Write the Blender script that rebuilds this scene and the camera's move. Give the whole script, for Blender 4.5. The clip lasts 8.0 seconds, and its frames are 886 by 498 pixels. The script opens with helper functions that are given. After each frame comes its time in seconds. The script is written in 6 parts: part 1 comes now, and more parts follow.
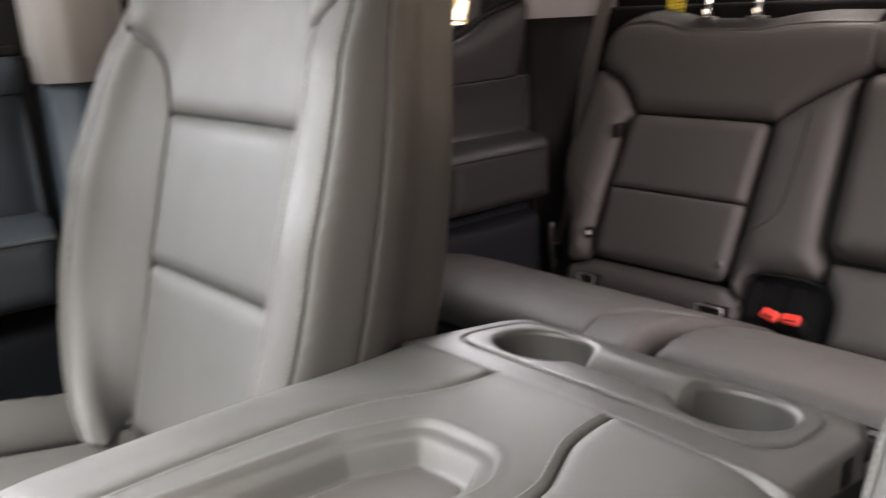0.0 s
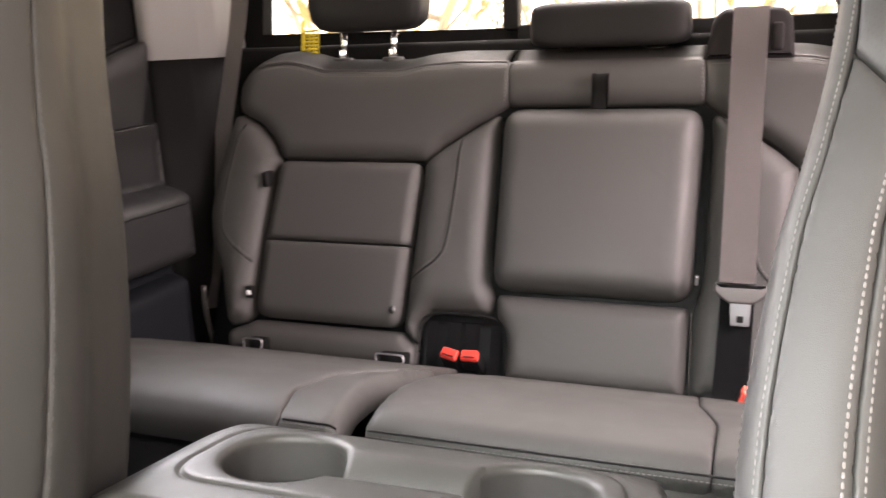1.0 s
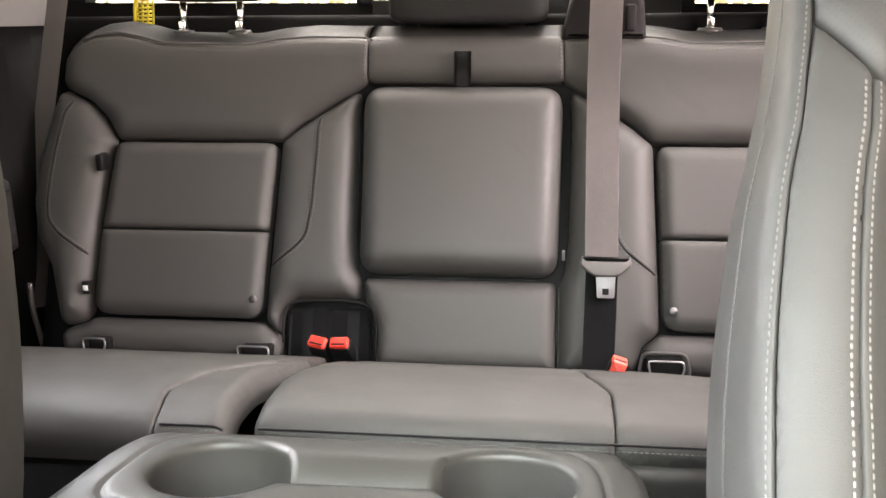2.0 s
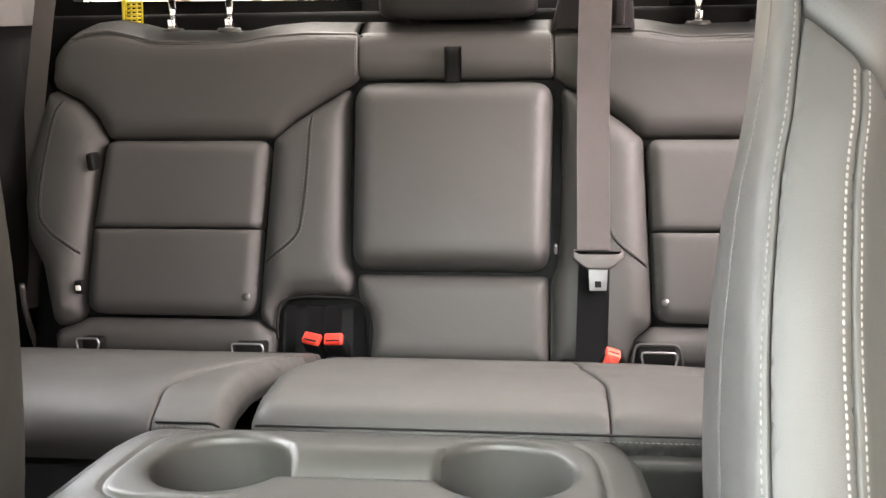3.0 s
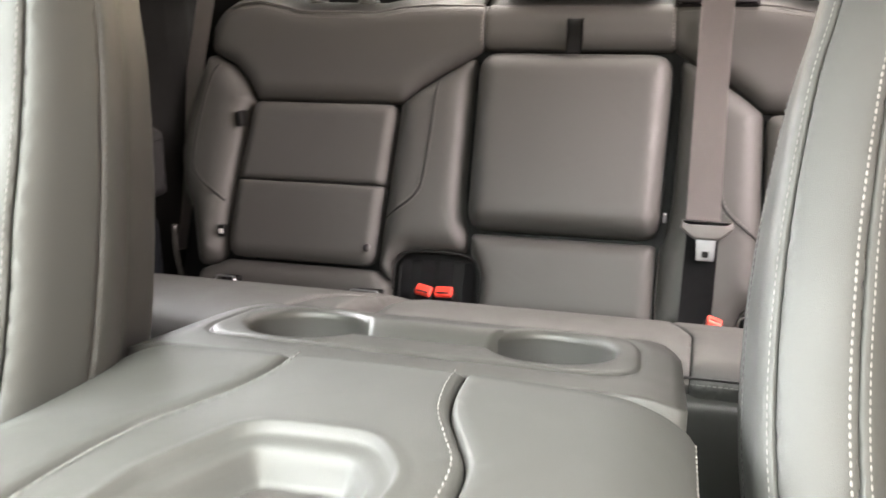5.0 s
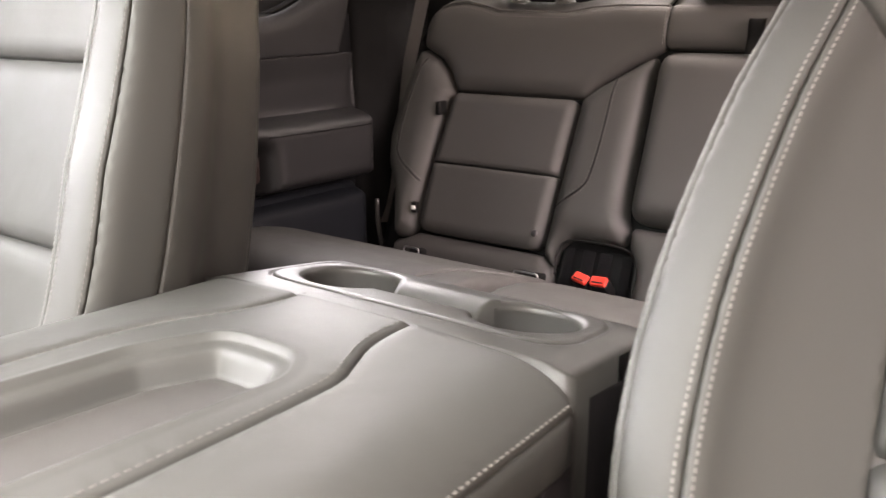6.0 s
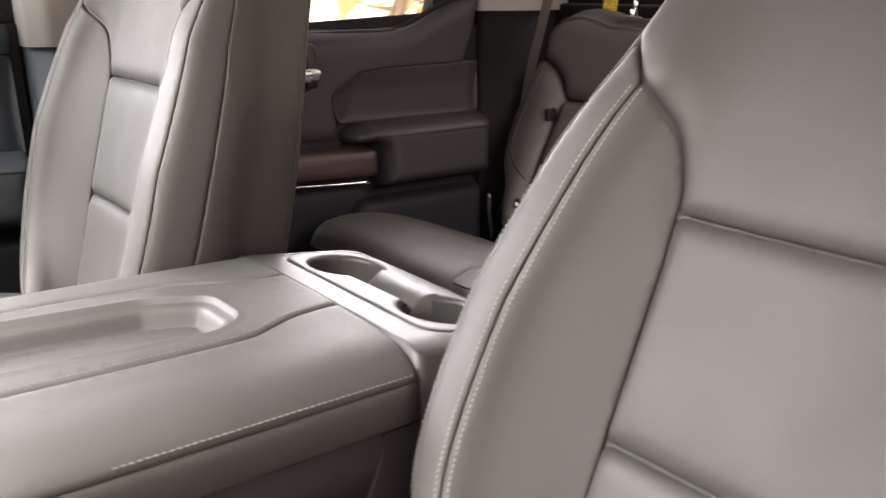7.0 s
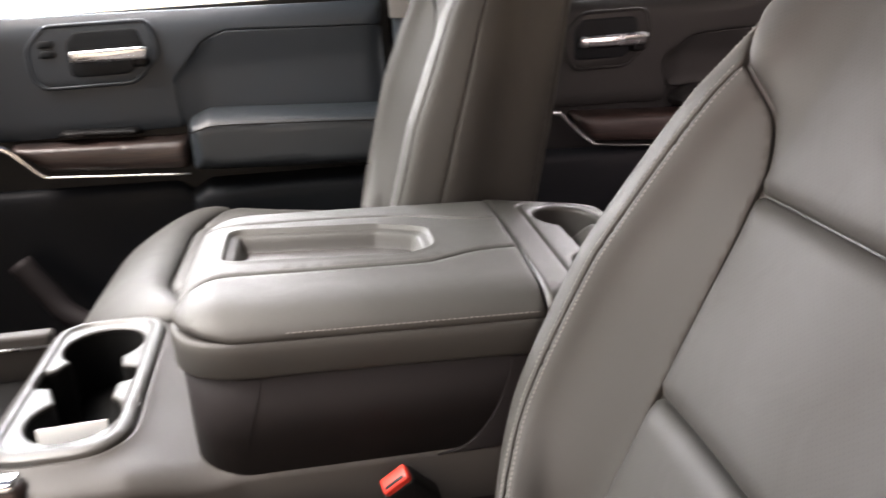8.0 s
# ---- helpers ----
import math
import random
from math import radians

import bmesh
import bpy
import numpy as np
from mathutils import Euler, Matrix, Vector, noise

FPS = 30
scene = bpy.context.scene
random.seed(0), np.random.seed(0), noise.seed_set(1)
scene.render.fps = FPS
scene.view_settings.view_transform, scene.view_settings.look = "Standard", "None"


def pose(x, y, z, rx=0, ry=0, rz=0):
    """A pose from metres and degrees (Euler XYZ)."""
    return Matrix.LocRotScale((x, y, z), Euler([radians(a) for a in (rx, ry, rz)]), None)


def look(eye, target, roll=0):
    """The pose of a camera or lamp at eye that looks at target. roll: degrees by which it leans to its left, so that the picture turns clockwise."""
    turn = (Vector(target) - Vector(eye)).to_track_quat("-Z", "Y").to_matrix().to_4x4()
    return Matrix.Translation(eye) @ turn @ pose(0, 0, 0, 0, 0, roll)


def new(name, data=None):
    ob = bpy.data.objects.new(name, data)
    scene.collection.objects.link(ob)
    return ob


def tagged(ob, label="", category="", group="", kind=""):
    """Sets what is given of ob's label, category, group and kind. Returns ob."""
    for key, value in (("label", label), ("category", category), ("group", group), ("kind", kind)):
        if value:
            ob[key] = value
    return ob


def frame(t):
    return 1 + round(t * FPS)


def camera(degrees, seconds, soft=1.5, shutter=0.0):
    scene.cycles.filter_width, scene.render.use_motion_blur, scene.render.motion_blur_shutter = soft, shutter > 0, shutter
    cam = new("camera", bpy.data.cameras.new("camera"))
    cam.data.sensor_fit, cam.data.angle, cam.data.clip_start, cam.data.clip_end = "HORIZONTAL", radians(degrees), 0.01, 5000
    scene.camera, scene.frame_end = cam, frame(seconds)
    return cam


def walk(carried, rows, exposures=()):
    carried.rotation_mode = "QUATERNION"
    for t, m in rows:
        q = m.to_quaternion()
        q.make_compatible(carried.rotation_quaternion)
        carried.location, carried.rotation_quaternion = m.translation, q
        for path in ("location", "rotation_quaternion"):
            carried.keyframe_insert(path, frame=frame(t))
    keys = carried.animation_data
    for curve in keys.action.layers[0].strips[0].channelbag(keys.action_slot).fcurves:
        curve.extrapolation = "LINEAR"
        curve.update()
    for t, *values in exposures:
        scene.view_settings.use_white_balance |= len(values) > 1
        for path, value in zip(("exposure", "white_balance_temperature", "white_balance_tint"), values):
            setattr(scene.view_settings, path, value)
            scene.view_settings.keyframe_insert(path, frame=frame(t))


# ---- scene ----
import mathutils
from mathutils import geometry

cam = camera(56.6, 8.0, shutter=0.4)

PATH = [
    (0, (0.322, -0.33, 0.836), (-1.085, 0.972, 0.266), -2.7),
    (0.5, (0.258, -0.295, 0.838), (-0.734, 1.357, 0.303), -3.3),
    (1, (0.187, -0.272, 0.829), (-0.464, 1.55, 0.322), -2.1),
    (1.5, (0.131, -0.259, 0.817), (-0.25, 1.638, 0.309), -1.6),
    (2, (0.098, -0.259, 0.818), (-0.105, 1.653, 0.265), -0.4),
    (3.5, (0.095, -0.275, 0.816), (-0.084, 1.636, 0.254), -1.0),
    (4, (0.098, -0.3, 0.809), (-0.14, 1.606, 0.252), -1.1),
    (4.5, (0.11, -0.31, 0.791), (-0.214, 1.589, 0.252), -0.7),
    (5, (0.15, -0.329, 0.767), (-0.364, 1.525, 0.222), -0.1),
    (5.2, (0.178, -0.336, 0.764), (-0.47, 1.473, 0.21), -0.1),
    (6.3, (0.439, -0.326, 0.798), (-0.787, 1.143, 0.216), 0.3),
    (6.5, (0.496, -0.314, 0.816), (-0.79, 1.09, 0.202), 0.5),
    (6.8, (0.585, -0.322, 0.849), (-0.843, 0.914, 0.191), -1.6),
    (7, (0.631, -0.29, 0.85), (-0.86, 0.896, 0.243), -0.1),
    (7.3, (0.694, -0.237, 0.874), (-0.938, 0.738, 0.253), 0.9),
    (7.5, (0.746, -0.199, 0.872), (-0.991, 0.553, 0.227), 0.1),
    (8, (0.826, -0.116, 0.875), (-1.041, 0.107, 0.195), -3.8),
]
walk(cam, [(t, look(a, b, r)) for t, a, b, r in PATH], [
    (0.0, 0.42, 6800, 21), (0.5, 0.62, 6850, 25), (1.0, 1.13, 6800, 21), (1.5, 1.24, 6750, 17), (2.0, 1.36, 6700, 14), (3.5, 1.40, 6700, 13),
    (5.0, 1.36, 6750, 13), (6.5, 0.76, 7100, 24), (7.0, 0.70, 7050, 24), (7.5, 0.52, 7000, 23), (8.0, 0.26, 7000, 23)])

# ---- light ----
world = bpy.data.worlds.new("overcast_sky")
scene.world = world
world.use_nodes = True
wt = world.node_tree
sky = wt.nodes.new("ShaderNodeTexSky")
sky.sky_type = "NISHITA"
sky.sun_disc = False
sky.sun_elevation, sky.sun_rotation = radians(64), radians(183)
sky.dust_density = 3.0
wt.links.new(sky.outputs[0], wt.nodes["Background"].inputs[0])
wt.nodes["Background"].inputs[1].default_value = 0.06

sun_data = bpy.data.lights.new("sun", "SUN")
sun_data.energy, sun_data.angle, sun_data.color = 4.5, radians(24), (1.0, 0.95, 0.89)
sun = new("sun", sun_data)
sun.matrix_world = look((0.1, -2.0, 4.7), (0, 0, 0.6))


def window_light(name, eye, target, sx, sy, watts, color, spread=180):
    data = bpy.data.lights.new(name, "AREA")
    data.shape, data.size, data.size_y, data.energy, data.color, data.spread = "RECTANGLE", sx, sy, watts, color, radians(spread)
    ob = new(name, data)
    ob.matrix_world = look(eye, target)
    return ob


WARM = (1.0, 0.94, 0.87)
window_light("windscreen_light", (-0.13, -0.72, 1.20), (-0.14, -0.16, 0.50), 1.1, 0.50, 8.7, (0.89, 1.0, 0.95), 78)
window_light("door_opening_light", (0.80, -0.48, 1.16), (0.43, 0.05, 0.90), 0.8, 0.4, 1.0, (1.0, 0.85, 0.80), 84)
window_light("passenger_window_light", (-0.770, -0.58, 1.0), (-0.05, -0.38, 0.50), 0.70, 0.36, 6.2, (0.85, 0.95, 1.0), 94)
window_light("rear_passenger_window_light", (-0.762, 0.68, 0.99), (0.0, 0.15, 0.55), 0.45, 0.30, 1.3, (0.93, 0.97, 1.0), 80)
window_light("rear_driver_window_light", (0.755, 0.58, 1.0), (0.02, 0.74, 0.50), 0.55, 0.32, 3.4, (1.0, 0.88, 0.88), 80)
window_light("back_window_light", (0.03, 1.105, 1.03), (0.02, 0.95, 0.60), 1.2, 0.28, 4.0, WARM, 108)


# ---- materials ----
def material(name, color, rough=0.5, metal=0.0, var=0.12, scale=30.0, bump=0.1, bump_scale=900.0, coat=0.0, spec=0.5, kind="noise"):
    m = bpy.data.materials.new(name)
    m.use_nodes = True
    nt = m.node_tree
    b = nt.nodes["Principled BSDF"]
    co = nt.nodes.new("ShaderNodeTexCoord")
    n1 = nt.nodes.new("ShaderNodeTexNoise")
    n1.inputs["Scale"].default_value, n1.inputs["Detail"].default_value = scale, 5
    nt.links.new(co.outputs["Object"], n1.inputs["Vector"])
    n0 = nt.nodes.new("ShaderNodeTexNoise")
    n0.inputs["Scale"].default_value, n0.inputs["Detail"].default_value = scale * 0.2, 3
    nt.links.new(co.outputs["Object"], n0.inputs["Vector"])
    mean = nt.nodes.new("ShaderNodeMath")
    mean.operation = "ADD"
    nt.links.new(n1.outputs["Fac"], mean.inputs[0])
    nt.links.new(n0.outputs["Fac"], mean.inputs[1])
    ramp = nt.nodes.new("ShaderNodeMapRange")
    ramp.inputs["From Min"].default_value, ramp.inputs["From Max"].default_value = 0.6, 1.4
    ramp.inputs["To Min"].default_value, ramp.inputs["To Max"].default_value = 1 - var, 1 + var
    nt.links.new(mean.outputs[0], ramp.inputs["Value"])
    mul = nt.nodes.new("ShaderNodeVectorMath")
    mul.operation = "SCALE"
    mul.inputs[0].default_value = color
    nt.links.new(ramp.outputs[0], mul.inputs["Scale"])
    nt.links.new(mul.outputs["Vector"], b.inputs["Base Color"])
    rr = nt.nodes.new("ShaderNodeMapRange")
    rr.inputs["From Min"].default_value, rr.inputs["From Max"].default_value = 0.3, 0.7
    rr.inputs["To Min"].default_value, rr.inputs["To Max"].default_value = max(rough - 0.06, 0.02), min(rough + 0.06, 1)
    nt.links.new(n1.outputs["Fac"], rr.inputs["Value"])
    nt.links.new(rr.outputs[0], b.inputs["Roughness"])
    b.inputs["Metallic"].default_value = metal
    b.inputs["Coat Weight"].default_value = coat
    b.inputs["Coat Roughness"].default_value = 0.12
    b.inputs["Specular IOR Level"].default_value = spec
    if bump:
        if kind == "noise":
            g = nt.nodes.new("ShaderNodeTexNoise")
            g.inputs["Detail"].default_value = 4
            out = g.outputs["Fac"]
        else:
            g = nt.nodes.new("ShaderNodeTexVoronoi")
            g.feature = "DISTANCE_TO_EDGE" if kind == "grain" else "F1"
            out = g.outputs["Distance"]
        g.inputs["Scale"].default_value = bump_scale
        nt.links.new(co.outputs["Object"], g.inputs["Vector"])
        bp = nt.nodes.new("ShaderNodeBump")
        bp.inputs["Strength"].default_value, bp.inputs["Distance"].default_value = bump, 0.0006
        nt.links.new(out, bp.inputs["Height"])
        nt.links.new(bp.outputs["Normal"], b.inputs["Normal"])
    return m


LEATHER_COL = (0.0455, 0.0440, 0.0412)
leather = material("leather_grey", LEATHER_COL, 0.56, spec=0.42, var=0.07, scale=14, bump=0.22, bump_scale=1100, kind="grain")
leather_piece = material("leather_grey_dense", (0.0410, 0.0395, 0.0372), 0.46, var=0.06, scale=14, bump=0.18, bump_scale=1100, kind="grain")


def uneven(m, strength, scale=16.0):
    """Slow, shallow hollows and creases of stuffed leather, laid over the grain."""
    nt = m.node_tree
    b = nt.nodes["Principled BSDF"]
    co = nt.nodes.new("ShaderNodeTexCoord")
    n = nt.nodes.new("ShaderNodeTexNoise")
    n.inputs["Scale"].default_value, n.inputs["Detail"].default_value, n.inputs["Distortion"].default_value = scale, 2.5, 0.6
    nt.links.new(co.outputs["Object"], n.inputs["Vector"])
    bp = nt.nodes.new("ShaderNodeBump")
    bp.inputs["Strength"].default_value, bp.inputs["Distance"].default_value = strength, 0.004
    nt.links.new(n.outputs["Fac"], bp.inputs["Height"])
    if b.inputs["Normal"].links:
        nt.links.new(b.inputs["Normal"].links[0].from_socket, bp.inputs["Normal"])
    nt.links.new(bp.outputs["Normal"], b.inputs["Normal"])
    return m


uneven(leather, 0.30)


def perforated(name, color, pitch=0.0030):
    """Leather with rows of punched holes along the surface's own x and z."""
    m = material(name, color, 0.60, spec=0.5, var=0.06, scale=14, bump=0.0)
    nt = m.node_tree
    b = nt.nodes["Principled BSDF"]
    uv = nt.nodes.new("ShaderNodeUVMap")
    sc = nt.nodes.new("ShaderNodeVectorMath")
    sc.operation = "SCALE"
    sc.inputs["Scale"].default_value = 1 / pitch
    nt.links.new(uv.outputs["UV"], sc.inputs[0])
    rot = nt.nodes.new("ShaderNodeVectorRotate")
    rot.rotation_type = "Z_AXIS"
    rot.inputs["Angle"].default_value = radians(45)
    nt.links.new(sc.outputs["Vector"], rot.inputs["Vector"])
    fr = nt.nodes.new("ShaderNodeVectorMath")
    fr.operation = "FRACTION"
    nt.links.new(rot.outputs["Vector"], fr.inputs[0])
    sub = nt.nodes.new("ShaderNodeVectorMath")
    sub.operation = "DISTANCE"
    sub.inputs[1].default_value = (0.5, 0.5, 0)
    nt.links.new(fr.outputs["Vector"], sub.inputs[0])
    st = nt.nodes.new("ShaderNodeMapRange")
    st.inputs["From Min"].default_value, st.inputs["From Max"].default_value = 0.16, 0.26
    nt.links.new(sub.outputs["Value"], st.inputs["Value"])
    bp = nt.nodes.new("ShaderNodeBump")
    bp.inputs["Strength"].default_value, bp.inputs["Distance"].default_value = 0.05, 0.0004
    nt.links.new(st.outputs[0], bp.inputs["Height"])
    nt.links.new(bp.outputs["Normal"], b.inputs["Normal"])
    mix = nt.nodes.new("ShaderNodeMix")
    mix.data_type = "RGBA"
    mix.inputs["A"].default_value = (0.0410, 0.0395, 0.0372, 1)
    old = b.inputs["Base Color"].links[0].from_socket
    nt.links.new(st.outputs[0], mix.inputs["Factor"])
    nt.links.new(old, mix.inputs["B"])
    nt.links.new(mix.outputs["Result"], b.inputs["Base Color"])
    return m


perf = uneven(perforated("leather_perforated", LEATHER_COL), 0.25)
thread = material("thread_pale_grey", (0.125, 0.120, 0.112), 0.8, bump=0.0, var=0.1, scale=200)
# seat thread darkened for the side seams: their shade is put into its colour
thread_shade = material("thread_grey_shaded", (0.060, 0.057, 0.054), 0.8, bump=0.0, var=0.1, scale=200)
thread_pale = material("thread_light_grey", (0.150, 0.142, 0.132), 0.8, bump=0.0, var=0.1, scale=200)
thread_dark = material("thread_dark_grey", (0.098, 0.092, 0.086), 0.8, bump=0.0, var=0.1, scale=200)
plastic = material("plastic_grained_grey", (0.036, 0.034, 0.031), 0.38, var=0.06, scale=20, bump=0.25, bump_scale=1500, kind="grain")
plastic_deck = material("plastic_deck_grey", (0.042, 0.0385, 0.036), 0.55, spec=0.3, var=0.06, scale=20, bump=0.25, bump_scale=1500, kind="grain")
plastic_low = material("plastic_charcoal", (0.0170, 0.0150, 0.0158), 0.55, spec=0.12, var=0.08, scale=20, bump=0.25, bump_scale=1500, kind="grain")
plastic_black = material("plastic_black", (0.006, 0.006, 0.0065), 0.5, spec=0.2, var=0.1, scale=20, bump=0.15, bump_scale=1500)
# black door trim and armrest; blue sky light is mixed into both colours
door_sky_lit = material("door_soft_black_sky_lit", (0.0215, 0.0285, 0.0375), 0.5, spec=0.4, var=0.08, scale=16, bump=0.2, bump_scale=1300, kind="grain")
door_leather = material("door_armrest_vinyl_sky_lit", (0.0205, 0.0255, 0.0310), 0.45, var=0.08, scale=16, bump=0.2, bump_scale=1100, kind="grain")
door_black = material("door_rear_soft_black", (0.0175, 0.0172, 0.0176), 0.5, spec=0.35, var=0.08, scale=16, bump=0.2, bump_scale=1200, kind="grain")
# lower trim, with a little of that sky blue mixed into its black
door_low = material("door_lower_black", (0.0085, 0.0098, 0.0120), 0.55, spec=0.15, var=0.08, scale=20, bump=0.25, bump_scale=1500, kind="grain")
trim_light = material("pillar_trim_light_grey", (0.32, 0.315, 0.31), 0.75, var=0.04, scale=20, bump=0.15, bump_scale=1400)
headliner_mat = material("headliner_fabric", (0.20, 0.195, 0.19), 0.9, var=0.05, scale=60, bump=0.3, bump_scale=900)
chrome = material("chrome", (0.78, 0.78, 0.78), 0.14, metal=1.0, var=0.03, bump=0.0)
handle_chrome = material("handle_satin_chrome", (0.60, 0.61, 0.63), 0.26, metal=1.0, var=0.03, bump=0.0)
satin = material("satin_metal", (0.42, 0.42, 0.43), 0.32, metal=1.0, var=0.03, bump=0.0)
snap_metal = material("snap_metal_dull", (0.135, 0.133, 0.132), 0.42, metal=1.0, var=0.03, bump=0.0)
tongue_metal = material("tongue_brushed_metal", (0.17, 0.17, 0.175), 0.45, metal=0.7, var=0.05, scale=120, bump=0.05)
carpet = material("carpet_black", (0.014, 0.014, 0.015), 0.95, var=0.3, scale=150, bump=0.9, bump_scale=500)
red = material("press_button_red", (0.62, 0.035, 0.02), 0.4, var=0.06, bump=0.0)
pink_red = material("button_face_orange", (0.74, 0.095, 0.065), 0.4, var=0.05, bump=0.0)
yellow = material("tag_yellow", (0.62, 0.50, 0.03), 0.6, var=0.15, scale=80, bump=0.3, bump_scale=400)
paper = material("paper_white", (0.80, 0.80, 0.78), 0.7, var=0.03, bump=0.05)
well_black = material("rubber_well_black", (0.005, 0.005, 0.005), 0.85, spec=0.15, var=0.1, bump=0.1)
black_rubber = material("rubber_black", (0.005, 0.005, 0.005), 0.6, spec=0.25, var=0.1, bump=0.2)
plastic_mid = material("plastic_cup_grey", (0.036, 0.034, 0.032), 0.45, var=0.06, scale=20, bump=0.25, bump_scale=1500, kind="grain")
tray_mat = material("rubber_tray_mat", (0.048, 0.044, 0.042), 0.42, var=0.06, scale=30, bump=0.3, bump_scale=1600)


def webbing(name, color):
    m = material(name, color, 0.7, spec=0.2, var=0.06, scale=60, bump=0.0)
    nt = m.node_tree
    uv = nt.nodes.new("ShaderNodeUVMap")
    w = nt.nodes.new("ShaderNodeTexWave")
    w.wave_type, w.bands_direction = "BANDS", "X"
    w.inputs["Scale"].default_value = 48
    nt.links.new(uv.outputs["UV"], w.inputs["Vector"])
    w2 = nt.nodes.new("ShaderNodeTexWave")
    w2.wave_type, w2.bands_direction = "BANDS", "DIAGONAL"
    w2.inputs["Scale"].default_value = 190
    nt.links.new(uv.outputs["UV"], w2.inputs["Vector"])
    add = nt.nodes.new("ShaderNodeMath")
    add.operation = "ADD"
    nt.links.new(w.outputs["Fac"], add.inputs[0])
    nt.links.new(w2.outputs["Fac"], add.inputs[1])
    bp = nt.nodes.new("ShaderNodeBump")
    bp.inputs["Strength"].default_value, bp.inputs["Distance"].default_value = 0.5, 0.0008
    nt.links.new(add.outputs[0], bp.inputs["Height"])
    b = nt.nodes["Principled BSDF"]
    nt.links.new(bp.outputs["Normal"], b.inputs["Normal"])
    yarn = nt.nodes.new("ShaderNodeMapRange")
    yarn.inputs["From Max"].default_value = 2.0
    yarn.inputs["To Min"].default_value, yarn.inputs["To Max"].default_value = 0.72, 1.28
    nt.links.new(add.outputs[0], yarn.inputs["Value"])
    tint = nt.nodes.new("ShaderNodeVectorMath")
    tint.operation = "SCALE"
    nt.links.new(b.inputs["Base Color"].links[0].from_socket, tint.inputs[0])
    nt.links.new(yarn.outputs[0], tint.inputs["Scale"])
    nt.links.new(tint.outputs["Vector"], b.inputs["Base Color"])
    return m


web_grey = webbing("belt_webbing_grey", (0.20, 0.185, 0.178))
belt_plastic = material("belt_plastic_grey", (0.082, 0.076, 0.073), 0.45, var=0.05, scale=40, bump=0.1)
# the grey leather's grain in near-black, for seams, headrests and one cushion edge
leather_near_black = material("leather_near_black", (0.010, 0.0097, 0.0097), 0.55, spec=0.2, var=0.07, scale=14, bump=0.2, bump_scale=1100, kind="grain")
web_dark = webbing("belt_webbing_black", (0.0105, 0.0110, 0.0122))


def wood_material():
    m = material("wood_dark_walnut", (0.055, 0.026, 0.020), 0.48, var=0.1, bump=0.0, coat=0.08)
    nt = m.node_tree
    co = nt.nodes.new("ShaderNodeTexCoord")
    mp = nt.nodes.new("ShaderNodeMapping")
    mp.inputs["Scale"].default_value = (8, 3, 60)
    n = nt.nodes.new("ShaderNodeTexNoise")
    n.inputs["Scale"].default_value, n.inputs["Detail"].default_value, n.inputs["Distortion"].default_value = 4, 8, 1.2
    cr = nt.nodes.new("ShaderNodeValToRGB")
    cr.color_ramp.elements[0].position, cr.color_ramp.elements[0].color = 0.3, (0.010, 0.007, 0.0065, 1)
    cr.color_ramp.elements[1].position, cr.color_ramp.elements[1].color = 0.75, (0.042, 0.023, 0.019, 1)
    nt.links.new(co.outputs["Object"], mp.inputs["Vector"])
    nt.links.new(mp.outputs["Vector"], n.inputs["Vector"])
    nt.links.new(n.outputs["Fac"], cr.inputs["Fac"])
    nt.links.new(cr.outputs["Color"], nt.nodes["Principled BSDF"].inputs["Base Color"])
    return m


wood = wood_material()


def glass_material():
    m = bpy.data.materials.new("window_glass")
    m.use_nodes = True
    b = m.node_tree.nodes["Principled BSDF"]
    b.inputs["Base Color"].default_value = (0.96, 0.98, 0.97, 1)
    b.inputs["Roughness"].default_value = 0.0
    b.inputs["IOR"].default_value = 1.05
    b.inputs["Transmission Weight"].default_value = 1.0
    return m


glass = glass_material()


# ---- mesh tools ----
def thing(name, at, label, category, group="", kind=""):
    ob = new(name)
    ob.empty_display_size = 0.05
    ob.location = at
    return tagged(ob, label, category, group, kind)


def world_loc(ob):
    loc = Vector(ob.location)
    while ob.parent:
        ob = ob.parent
        loc += Vector(ob.location)
    return loc


def part(name, bm, mat, parent=None, label="", smooth=True, kind=""):
    """Links a bmesh in world coordinates as one mesh object under its parent."""
    me = bpy.data.meshes.new(name)
    bm.normal_update()
    bm.to_mesh(me)
    bm.free()
    me.materials.append(mat)
    if smooth:
        me.polygons.foreach_set("use_smooth", [True] * len(me.polygons))
    ob = new(name, me)
    if parent:
        ob.parent = parent
        me.transform(Matrix.Translation(-world_loc(parent)))
    return tagged(ob, label, kind=kind)


def rounded(pts, r=0.012, n=5):
    """A closed outline with its corners rounded; a third number in a point is that corner's own radius."""
    out = []
    k = len(pts)
    for i in range(k):
        p = np.array(pts[i][:2], float)
        rr = pts[i][2] if len(pts[i]) > 2 else r
        a, b = np.array(pts[i - 1][:2], float) - p, np.array(pts[(i + 1) % k][:2], float) - p
        la, lb = np.linalg.norm(a), np.linalg.norm(b)
        a, b = a / la, b / lb
        ang = np.arccos(np.clip(a @ b, -1, 1))
        if rr < 1e-5 or ang > radians(176):
            out.append(tuple(p))
            continue
        cut = min(rr / np.tan(ang / 2), 0.46 * la, 0.46 * lb)
        for j in range(n + 1):
            t = j / n
            q = (1 - t) ** 2 * (p + a * cut) + 2 * t * (1 - t) * p + t * t * (p + b * cut)
            out.append(tuple(q))
    return out


